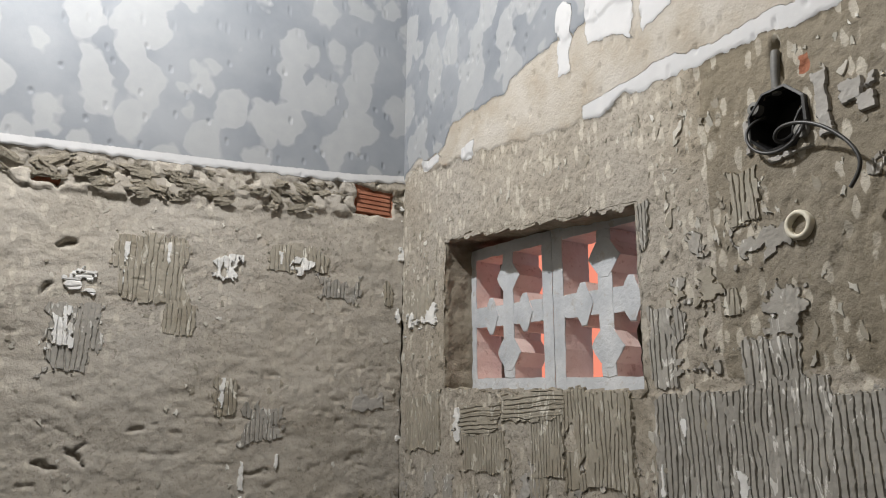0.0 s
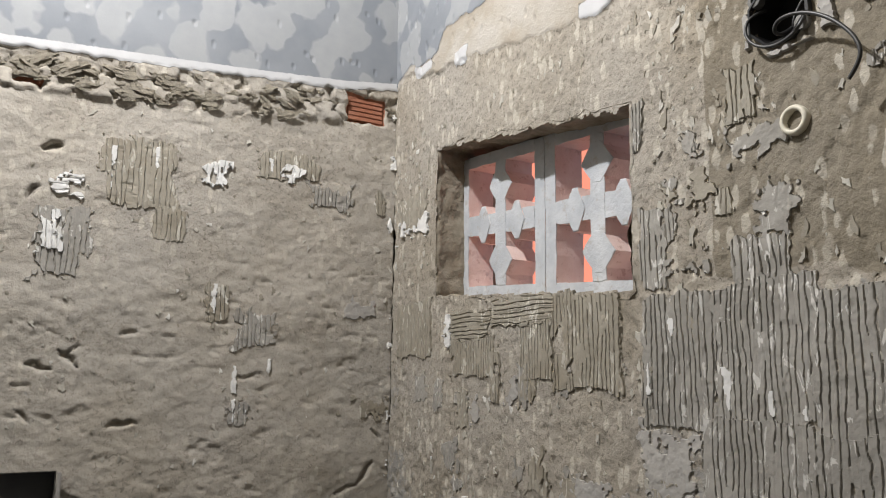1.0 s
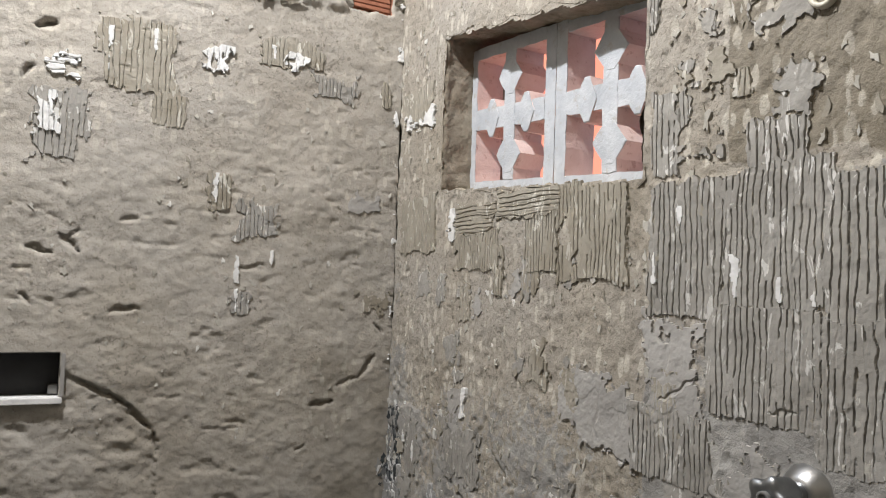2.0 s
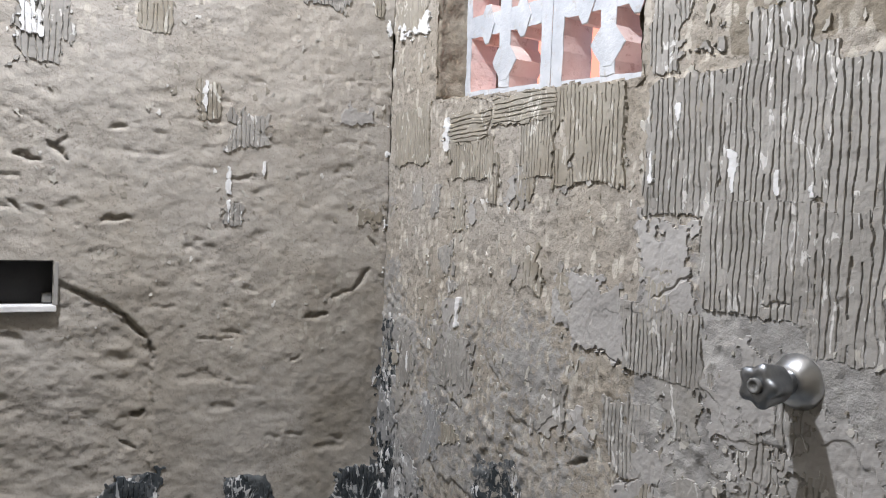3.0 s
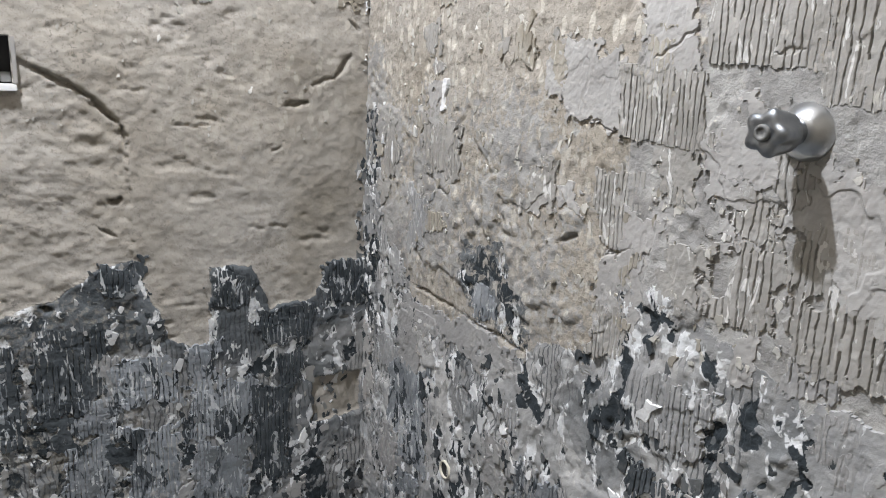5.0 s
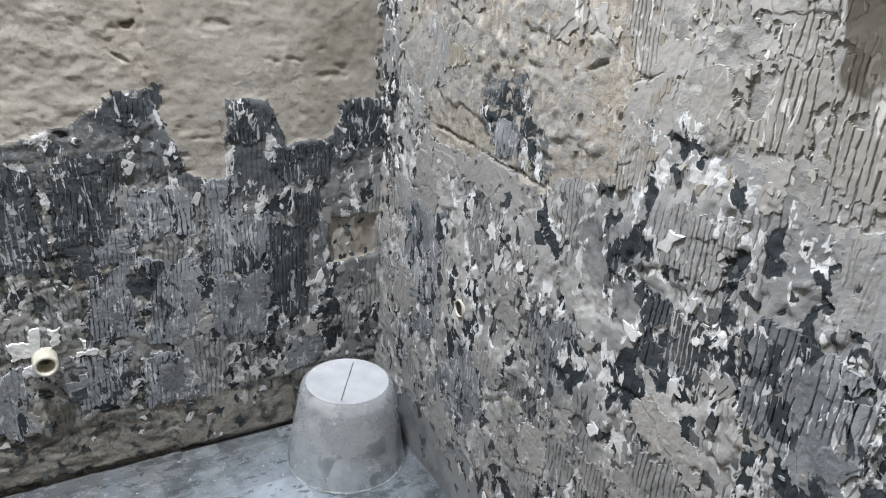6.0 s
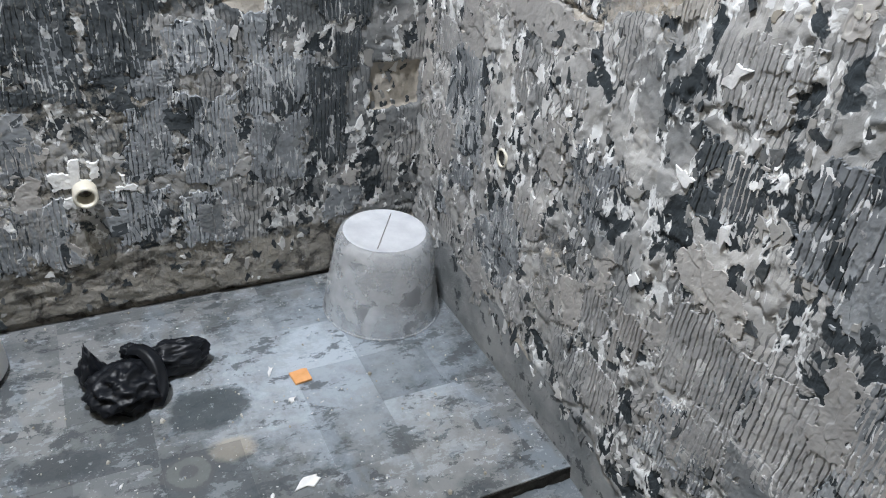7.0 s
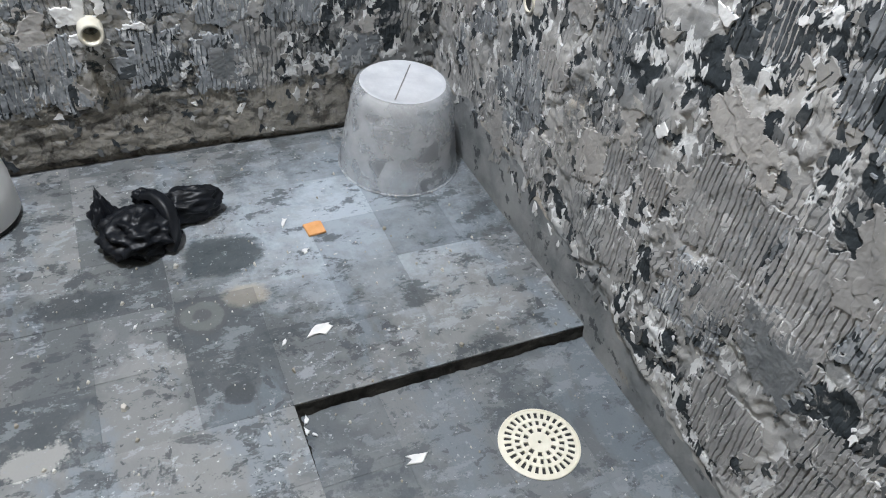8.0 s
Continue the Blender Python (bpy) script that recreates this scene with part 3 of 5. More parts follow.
def east_relief(u, z):
    w = z + 0.010 * fbm(u, z, 35, 3, 103)
    wu = u + 0.010 * fbm(u, z, 40, 3, 108)
    big = 0.03 * fbm(u, z, 12, 3, 104)
    edge = line_z(u, EAST_EDGE)
    cream = step(-0.003, 0.003, z + 0.014 * fbm(u, z, 40, 3, 105) - edge)
    paint = step(-0.003, 0.003, z + 0.02 * fbm(u, z, 22, 4, 106) - line_z(u, EAST_PAINT))
    h = 0.004 * fbm(u, z, 5, 3, 111) + 0.0022 * fbm(u, z, 22, 4, 112, 0.6) + 0.0022 * fbm(u, z, 80, 3, 113, 0.65)
    h -= 0.003 * step(0.25, 0.5, fbm(u * 1.6, z * 0.7, 34, 3, 114))
    ledge = step(-0.003, 0.003, 1.735 - 0.03 * (u - 1.05) + 0.008 * fbm(u, z, 50, 3, 115) - z) * step(0.885, 0.90, u)
    h += 0.004 * ledge
    rag = fbm(u, z, 9, 4, 116)
    mess = step(1.55, 1.25, z)
    h += mess * (0.0045 * step(0.02, 0.06, rag) + 0.0016 * fbm(u, z * 0.7, 40, 3, 117))
    dark_line = line_z(wu, EAST_DARK) - w
    dark = step(-0.02, 0.03, dark_line + big)
    blot = step(-0.006, 0.008, frame_in(wu + big, w + big, 0.44, 0.93, 0.60, 1.055)) + step(-0.006, 0.008, frame_in(wu + big, w, 0.58, 0.88, 0.68, 0.99))
    dd, oo = lumps(u * 1.25, z * 0.85, 42, 151)
    skirt = step(0.004, -0.004, w - line_z(wu, [(0, 0.15), (0.43, 0.165), (0.68, 0.13), (0.90, 0.125), (0.95, 0.085), (1.1, 0.05), (1.3, 0.03), (2.8, 0.02)]))
    h += dark * (1 - skirt) * (0.003 * (oo - 0.4) * step(0.75, 0.55, dd) + 0.003)
    h = h * (1 - 0.8 * skirt) + 0.004 * skirt
    for i, (a, b, wd, dp) in enumerate(EAST_GASHES):
        h += gash(u, z, a, b, wd, dp, 160 + i)
    h = np.where(cream > 0.5, 0.0035 * cream + 0.0012 * fbm(u, z, 16, 3, 171), h)
    h += paint * 0.003
    nd, no = lumps(u * 2.6, z * 0.75, 15, 175)
    h -= cream * 0.005 * step(0.16, 0.06, nd) * (no > 0.3)
    band = cream * step(0.036, 0.030, z + 0.016 * fbm(u, z, 26, 4, 176) - edge) * step(0.74, 0.78, u)
    tu, tz = wu + 0.6 * big, w + 0.9 * big
    tag = step(-0.004, 0.002, frame_in(tu, tz, 0.69, 2.395, 0.735, 2.53)) + step(-0.004, 0.002, frame_in(tu, tz + 0.35 * (u - 0.83), 0.785, 2.41, 0.91, 2.6))
    tag += step(-0.004, 0.002, frame_in(tu, tz - 0.4 * (u - 0.96), 0.935, 2.39, 1.01, 2.6)) + step(-0.003, 0.002, frame_in(tu, w, 0.31, 2.335, 0.37, 2.37)) + step(-0.003, 0.002, frame_in(tu, w, 0.12, 2.37, 0.19, 2.40))
    tag = np.clip(tag, 0, 1)
    h += 0.002 * tag
    smear = mess * (0.50 + 0.30 * rag) + ledge * 0.42 + 0.30 * step(0.3, 0.55, fbm(u, z, 7, 3, 181)) * (1 - mess)
    near = step(0.2, 0.04, u) * step(2.2, 1.6, z)
    smear = np.clip(smear + near * 0.15, 0, 0.85)
    stain = step(0.0, 0.02, 0.026 - np.hypot((wu - 0.62) * 0.8, (w - 0.05) * 0.4)) * step(0.13, 0.1, z)
    murk = dark * (0.80 + 0.5 * fbm(u, z, 6, 3, 183)) + np.clip(blot, 0, 1) * 0.56
    dk = np.clip(murk * (1 - skirt * 0.62), 0, 1) + stain * 0.5
    zone_a = np.stack([paint * (1 - tag), dk, smear, cream * (1 - paint)], 1)
    damp = stain * 0.3 + dark * 0.3 * step(0.15, 0.45, fbm(u, z, 7, 3, 184)) + skirt * 0.18 * step(0.8, 1.0, u)
    brick = step(-0.003, 0.003, frame_in(wu, w, 1.213, 2.16, 1.228, 2.19)) + step(-0.003, 0.003, frame_in(wu, w, 0.645, 0.875, 0.672, 0.91)) * 0.3
    rub = step(0.0, 0.3, fbm(u, z, 6, 3, 185)) * cream * (1 - paint) * step(1.05, 1.12, u)
    marks = (1 - dark) * (0.75 + 0.25 * rag)
    zone_b = np.stack([np.clip(np.maximum(band, tag), 0, 1), damp, np.clip(brick + rub * 0.42, 0, 1), marks], 1)
    return h, zone_a, zone_b


def window_line(u, top):
    a, b, c, d = WINDOW
    return np.interp(u, [d[0], c[0]], [d[1], c[1]]) if top else np.interp(u, [a[0], b[0]], [a[1], b[1]])


def wall_skin(name, place, relief, cut, us, zs, label):
    uu, zz = np.meshgrid(us, zs, indexing="ij")
    u, z = uu.ravel(), zz.ravel()
    h, zone_a, zone_b = relief(u, z)
    zone_c = scarred(u, z, place)
    co = np.array([place(a, b, c) for a, b, c in ((1, 0, 0), (0, 1, 0), (0, 0, 1))], dtype=float)
    xyz = u[:, None] * co[0] + h[:, None] * co[1] + z[:, None] * co[2]
    nu, nz = len(us), len(zs)
    i = (np.arange(nu - 1)[:, None] * nz + np.arange(nz - 1)[None, :]).ravel()
    quads = np.stack([i, i + nz, i + nz + 1, i + 1], 1)
    keep = ~cut(u, z)[quads].all(1)
    quads = quads[keep]
    me = bpy.data.meshes.new(name)
    me.vertices.add(len(u))
    me.vertices.foreach_set("co", xyz.ravel())
    me.loops.add(len(quads) * 4)
    me.loops.foreach_set("vertex_index", quads.ravel().astype(np.int32))
    me.polygons.add(len(quads))
    me.polygons.foreach_set("loop_start", np.arange(len(quads), dtype=np.int32) * 4)
    me.polygons.foreach_set("use_smooth", np.ones(len(quads), dtype=bool))
    for key, val in (("zone_a", zone_a), ("zone_b", zone_b), ("zone_c", zone_c)):
        at = me.attributes.new(key, "FLOAT_COLOR", "POINT")
        at.data.foreach_set("color", np.clip(val, 0, 1).astype(np.float32).ravel())
    me.update(calc_edges=True)
    me.materials.append(PLASTER)
    return tagged(new(name, me), label, "wall", kind="structure")


# where the adhesive tore away in black and chalky shreds: middle u, z and half sizes
EAST_MESS = [(1.15, 0.80, 0.10, 0.06), (1.22, 0.95, 0.10, 0.05), (1.05, 0.93, 0.05, 0.05), (1.40, 0.92, 0.10, 0.07), (1.10, 0.17, 0.08, 0.05), (1.36, 0.36, 0.05, 0.08), (1.42, 0.62, 0.08, 0.10), (1.20, 0.20, 0.03, 0.03), (0.96, 0.25, 0.03, 0.06), (0.70, 0.80, 0.06, 0.06), (0.92, 0.86, 0.07, 0.06), (0.50, 0.62, 0.06, 0.08), (0.96, 0.165, 0.05, 0.06), (1.04, 0.14, 0.07, 0.06), (1.13, 0.11, 0.07, 0.06), (1.23, 0.07, 0.09, 0.06), (0.99, 0.68, 0.09, 0.09), (1.10, 0.69, 0.09, 0.08), (1.20, 0.71, 0.09, 0.10),
             (1.05, 0.60, 0.09, 0.04), (1.27, 0.67, 0.06, 0.09), (1.34, 0.50, 0.05, 0.11), (1.39, 0.25, 0.07, 0.11), (1.28, 0.85, 0.10, 0.08), (0.45, 0.44, 0.06, 0.08), (0.82, 1.01, 0.06, 0.08),
             (0.03, 0.90, 0.04, 0.36), (0.55, 0.99, 0.09, 0.07), (0.64, 0.94, 0.06, 0.06), (0.86, 0.33, 0.06, 0.05), (0.92, 0.36, 0.05, 0.07), (0.78, 0.62, 0.07, 0.08)]
NORTH_MESS = [(0.80, 0.62, 0.17, 0.18), (0.62, 0.56, 0.05, 0.18), (0.26, 0.42, 0.05, 0.15), (0.35, 0.22, 0.09, 0.09), (0.93, 0.20, 0.14, 0.10), (0.70, 0.24, 0.06, 0.10), (0.12, 0.30, 0.08, 0.10)]


def scarred(u, z, place):
    """How thickly the scars crowd, where mortar turns browner, and how far lamplight is painted in paler."""
    wu, wz = u + 0.03 * fbm(u, z, 14, 3, 221), z + 0.03 * fbm(u, z, 14, 3, 223)
    near = np.zeros_like(u)
    for cu, cz, ru, rz in NORTH_MESS if place is left else EAST_MESS:
        near = np.maximum(near, step(1.35, 0.55, np.hypot((wu - cu) / ru, (wz - cz) / rz)))
    crowd = np.clip(0.85 * near + 0.37 + 0.55 * fbm(u, z, 4.5, 3, 225), 0, 1)
    # East coat past the seam, deepened to dim it; north browner near the corner.
    coat = step(1.038, 1.044, wu * 0.2 + u * 0.8) * step(1.73, 1.76, wz) if place is right else step(0.30, 0.15, u) * step(1.55, 1.35, wz) * 0.75
    skirt = step(0.012, -0.012, wz - np.interp(u, [0, 0.43, 0.68, 0.90, 0.95, 1.1, 1.3], [0.15, 0.165, 0.13, 0.125, 0.085, 0.05, 0.03])) if place is right else np.zeros_like(u)
    # Last value pales the north wall where lamplight falls short.
    return np.stack([crowd * (1 - 0.7 * skirt), coat, skirt, np.ones_like(u) if place is left else 0.35 * step(1.04, 0.95, u)], 1)


def north_cut(u, z):
    return frame_in(u, z, *NICHE) > 0


def east_cut(u, z):
    ragged = 0.006 * fbm(u, z, 45, 3, 190)
    hole = np.minimum(np.minimum(u - 0.225 + ragged, 0.88 - u), np.minimum(z - window_line(u, False), window_line(u, True) - z + 1.6 * ragged)) > 0
    return hole | (np.hypot(u - BOX_U, z - BOX_Z) < BOX_R - 0.004) | (np.hypot(u - 0.428, z - 0.525) < 0.009)


ZS = np.concatenate([np.arange(-0.03, 2.62, 0.0042), np.linspace(2.62, CEILING, 90)])
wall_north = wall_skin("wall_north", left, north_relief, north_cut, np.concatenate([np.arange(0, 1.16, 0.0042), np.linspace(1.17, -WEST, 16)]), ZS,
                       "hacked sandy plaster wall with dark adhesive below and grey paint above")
wall_east = wall_skin("wall_east", right, east_relief, east_cut, np.concatenate([np.arange(0, 1.52, 0.0042), np.linspace(1.53, -SOUTH, 16)]), ZS,
                      "hacked plaster wall with combed tile adhesive and a breeze block window")


def masonry(parent, place, span, hole, front):
    """The thickness of a wall behind its plaster, with its opening."""
    bm = bmesh.new()
    outer = [(-0.2, -0.2), (span, -0.2), (span, CEILING), (-0.2, CEILING)]
    rings = []
    for depth in (front, 0.20):
        rings.append(([bm.verts.new(place(u, -depth, z)) for u, z in outer], [bm.verts.new(place(u, -depth, z)) for u, z in hole]))
    for o, i in rings:
        for k in range(4):
            j = (k + 1) % 4
            bm.faces.new((o[k], o[j], i[j], i[k]))
    for side in (0, 1):
        a, b = rings[0][side], rings[1][side]
        for k in range(4):
            j = (k + 1) % 4
            bm.faces.new((a[k], a[j], b[j], b[k]))
    return part("masonry", bm, CEMENT, parent)


nu0, nz0, nu1, nz1 = NICHE
masonry(wall_north, left, -WEST, [(nu0, nz0), (nu1, nz0), (nu1, nz1), (nu0, nz1)], 0.055)
masonry(wall_east, right, -SOUTH, [(u - 0.012 if u < 0.5 else u + 0.012, z - 0.012 if z < 1.9 else z + 0.014) for u, z in WINDOW], 0.055)


def reveal(parent):
    """The ragged lining of the window's opening."""
    pts, n = [], 0
    for k in range(4):
        a, b = WINDOW[k], WINDOW[(k + 1) % 4]
        steps = int(math.hypot(b[0] - a[0], b[1] - a[1]) / 0.006)
        pts += [(a[0] + (b[0] - a[0]) * i / steps, a[1] + (b[1] - a[1]) * i / steps, k) for i in range(steps)]
    u, z = np.array([p[0] for p in pts]), np.array([p[1] for p in pts])
    out = np.array([[(0, -1), (1, 0), (0, 1), (-1, 0)][p[2]] for p in pts], dtype=float)
    bm, rows = bmesh.new(), []
    front = east_relief(u, z)[0]
    s = np.arange(len(pts)) * 0.006
    for i, depth in enumerate(np.linspace(0, 0.17, 26)):
        off = 0.010 * fbm(s, np.full(len(pts), depth), 20, 4, 200, 0.6) + 0.003 + (0.006 if i == 0 else 0) - 0.010 * (1 - step(0, 0.03, depth)) * (0.5 + fbm(s, s * 0, 14, 2, 204))
        x = depth - front - 0.001 if i == 0 else np.full(len(pts), depth)
        rows.append([bm.verts.new(right(u[j] + out[j, 0] * off[j], -x[j], z[j] + out[j, 1] * off[j])) for j in range(len(pts))])
    for a, b in zip(rows, rows[1:]):
        for j in range(len(pts)):
            k = (j + 1) % len(pts)
            bm.faces.new((a[j], a[k], b[k], b[j]))
    return part("window_reveal", bm, CEMENT, parent, "ragged cement lining of the opening", smooth=True)


reveal(wall_east)


# ---- unseen plain walls and ceiling that close the room, and the floor ----
def slab(name, lo, hi, material, label, category):
    return tagged(part(name, box(bmesh.new(), lo, hi), material), label, category, kind="structure")


# Added out of view; dark brown so less bounce fills the shadows.
slab("wall_south", (WEST - 0.2, SOUTH - 0.2, -0.2), (0.2, SOUTH, CEILING), BOUNCE_BROWN, "unseen plain wall, brown to cut bounced light", "wall")
slab("wall_west", (WEST - 0.2, SOUTH, -0.2), (WEST, 0.2, CEILING), BOUNCE_BROWN, "unseen plain wall, brown to cut bounced light", "wall")
slab("ceiling", (WEST - 0.2, SOUTH - 0.2, CEILING), (0.2, 0.2, CEILING + 0.15), BOUNCE_BROWN, "unseen plain ceiling, brown to cut bounced light", "ceiling")

STEP_U, STEP_Y = -0.622, -0.850
floor = slab("floor", (WEST, SOUTH, -0.2), (0.03, 0.03, LOW - 0.004), SLAB, "grey tile bed floor with a sunken shower corner", "floor")
bm = bmesh.new()
box(bm, (WEST, STEP_Y, LOW - 0.01), (0.02, 0.02, -0.005))
part("raised_bed", bm, SLAB, floor)
# Riser faces away from the bulb; its shade is put into the black colour.
bm = bmesh.new()
rows = []
for i in range(121):
    x = STEP_U + (0.01 - STEP_U) * i / 120
    lip = 0.004 * noise.noise((x * 18, 1.0, 0)) + 0.002 * noise.noise((x * 70, 2.0, 0))
    toe = 0.006 * noise.noise((x * 14, 5.0, 0)) + 0.003 * noise.noise((x * 60, 7.0, 0))
    rows.append([bm.verts.new(p) for p in ((x, STEP_Y + 0.004, -0.0015), (x, STEP_Y - 0.0015 + lip, -0.002 + 0.3 * lip), (x, STEP_Y - 0.003 + lip, -0.015), (x, STEP_Y - 0.006 + toe, LOW + 0.0018), (x, STEP_Y + 0.004, LOW - 0.01))])
for p, q in zip(rows, rows[1:]):
    for k in range(4):
        bm.faces.new((p[k], q[k], q[k + 1], p[k + 1]))
part("riser", bm, SHADE_BED, floor, "broken edge of the step, its shade painted black")
# Strip of shade along the step's side, built as a black edge.
bm = bmesh.new()
rows = []
for i in range(61):
    y = STEP_Y + 0.002 - 0.165 * i / 60
    wide = (0.011 * (1 - i / 60) + 0.004) * (0.75 + 0.6 * noise.noise((y * 40, 3.0, 0)) + 0.3 * noise.noise((y * 130, 4.0, 0)))
    rows.append([bm.verts.new(p) for p in ((STEP_U - 0.002, y, LOW + 0.016), (STEP_U + 0.3 * wide, y, LOW + 0.012), (STEP_U + wide, y, LOW + 0.0022), (STEP_U + wide, y, LOW - 0.01))])
for p, q in zip(rows, rows[1:]):
    for k in range(3):
        bm.faces.new((p[k], p[k + 1], q[k + 1], q[k]))
part("side_riser", bm, SHADE_BED, floor, "broken side of the step, its shade painted black")
bm = bmesh.new()
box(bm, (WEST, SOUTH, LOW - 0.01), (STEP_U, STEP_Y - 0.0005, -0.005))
part("side_bed", bm, SHADE_BED, floor)


# ---- combed adhesive patches ----
def patch(parent, place, relief, area, pitch, material, seed, thick=0.005, groove=0.0035, across=False, edge=0.020, name="adhesive_patch", lean=0.0, wave=0.5, crumbled=False):
    """A torn patch of adhesive with the trowel's grooves; they run upright unless across."""
    u0, z0, u1, z1 = area
    if pitch and u1 - u0 > 0.13 and z0 > 1.3:
        u0, z0, u1, z1 = u0 - 0.007, z0 - 0.005, u1 + 0.007, z1 + 0.005
    fine, long = min(0.0011, pitch / 10.0) if pitch else 0.0018, 0.0021 if pitch else 0.0018
    du, dz = (long, fine) if across else (fine, long)
    us, zs = np.arange(u0 - 0.012, u1 + 0.012, du), np.arange(z0 - 0.012, z1 + 0.012, dz)
    uu, zz = np.meshgrid(us, zs, indexing="ij")
    u, z = uu.ravel(), zz.ravel()
    sd = frame_in(u, z, u0, z0, u1, z1) + edge * (fbm(u, z, 17, 4, seed, 0.6) + 0.35 * fbm(u, z, 90, 2, seed + 9)) - edge * 0.25
    # torn holes within the patch
    sd = np.minimum(sd, 0.022 - 0.05 * np.clip(fbm(u, z, 13, 3, seed + 40) - 0.12, 0, 1))
    if crumbled:
        sd = np.minimum(sd, 0.02 - 0.12 * np.clip(fbm(u, z, 48, 3, seed + 50) + 0.08, 0, 1))
    base = relief(u, z)[0]
    bed = 0.35 * base + 0.65 * base.mean() + 0.0012
    h = bed + thick * (0.85 + 0.3 * fbm(u, z, 14, 2, seed + 1)) + 0.0005 * fbm(u, z, 130, 2, seed + 2)
    if pitch:
        a, b = (z, u) if across else (u, z)
        wander = pitch * wave * (fbm(a * 3, b, 16, 3, seed + 3) + 0.22 * fbm(a * 2, b, 75, 2, seed + 13)) + lean * b
        phase = (a + wander) / pitch
        row = np.floor(phase)
        d = np.abs(phase - row - 0.5)
        on = vnoise(row * 1.37, b * 20, seed + 4) > 0.26
        own = 0.5 + vnoise(row * 0.91 + 7, b * 5, seed + 6)
        h -= np.where(on, groove * own * step(0.095, 0.05, d), 0)
        h += 0.0007 * step(0.1, 0.2, d) * vnoise(row + 3, b * 9, seed + 5)
    inside = sd > 0
    h = np.where(inside, h, base - 0.004)
    nz = len(zs)
    i = (np.arange(len(us) - 1)[:, None] * nz + np.arange(nz - 1)[None, :]).ravel()
    quads = np.stack([i, i + nz, i + nz + 1, i + 1], 1)
    quads = quads[inside[quads].any(1)]
    used, quads = np.unique(quads, return_inverse=True)
    quads = quads.reshape(-1, 4)
    co = np.array([place(*k) for k in ((1, 0, 0), (0, 1, 0), (0, 0, 1))], dtype=float)
    xyz = u[used, None] * co[0] + h[used, None] * co[1] + z[used, None] * co[2]
    me = bpy.data.meshes.new(name)
    me.from_pydata(xyz.tolist(), [], quads.tolist())
    me.materials.append(material)
    return link(name, me, parent)


# area u0, z0, u1, z1 from the corner; pitch of the grooves; kind of adhesive
NORTH_PATCHES = [
    (0.745, 1.965, 0.84, 2.05, 0.013, "w", 1), (0.735, 1.80, 0.845, 1.96, 0.012, "g", 0), (0.795, 1.86, 0.835, 1.95, 0.014, "w", 0),
    (0.56, 1.965, 0.715, 2.125, 0.012, "s", 0), (0.69, 2.03, 0.712, 2.12, 0.010, "w", 0), (0.515, 1.905, 0.61, 1.985, 0.011, "s", 0),
    (0.20, 2.085, 0.36, 2.165, 0.011, "s", 0), (0.245, 2.09, 0.31, 2.125, 0.012, "w", 0), (0.125, 2.02, 0.245, 2.09, 0.010, "g", 0),
    (0.445, 2.05, 0.495, 2.10, 0.014, "w", 0), (0.02, 2.02, 0.06, 2.1, 0.010, "s", 0), (0.31, 1.66, 0.41, 1.76, 0.011, "g", 0),
    (0.41, 1.72, 0.48, 1.83, 0.011, "s", 0), (0.045, 1.755, 0.135, 1.80, 0, "k", 0), (0.36, 1.48, 0.41, 1.55, 0.011, "g", 0),
    (0.0, 1.50, 0.10, 1.56, 0, "s", 0)]
CORNER_CAULK = [(0.001, 2.16, 0.012, 2.31, 0, "w", 0), (0.001, 1.98, 0.010, 2.08, 0, "w", 0), (0.001, 1.66, 0.011, 1.80, 0, "w", 0), (0.001, 1.36, 0.012, 1.52, 0, "w", 0)]
NORTH_DARK_PATCHES = [
    (0.295, 0.80, 0.40, 0.925, 0.011, "d", 0), (0.0, 0.78, 0.13, 0.90, 0.010, "d", 0), (0.52, 0.86, 0.64, 0.955, 0.011, "d", 0), (0.46, 0.60, 0.60, 0.73, 0.012, "b", 0),
    (0.14, 0.70, 0.29, 0.80, 0.011, "d", 0), (0.30, 0.50, 0.46, 0.63, 0.010, "b", 0), (0.32, 0.31, 0.45, 0.50, 0.010, "b", 0), (0.46, 0.33, 0.60, 0.56, 0.010, "b", 0),
    (0.48, 0.15, 0.63, 0.31, 0.011, "b", 0), (0.64, 0.18, 0.78, 0.34, 0.011, "b", 0), (0.20, 0.34, 0.31, 0.60, 0.010, "d", 0), (0.62, 0.60, 0.78, 0.82, 0.011, "d", 0),
    (0.79, 0.55, 0.98, 0.80, 0.011, "d", 0), (0.62, 0.36, 0.74, 0.55, 0.010, "b", 0), (0.86, 0.16, 1.06, 0.34, 0.012, "b", 0),
    (0.31, 0.36, 0.44, 0.47, 0, "l", 0), (0.47, 0.15, 0.60, 0.29, 0, "l", 0), (0.63, 0.36, 0.70, 0.50, 0, "l", 0), (0.31, 0.535, 0.45, 0.62, 0.011, "l", 0), (0.16, 0.72, 0.27, 0.79, 0, "l", 0)]
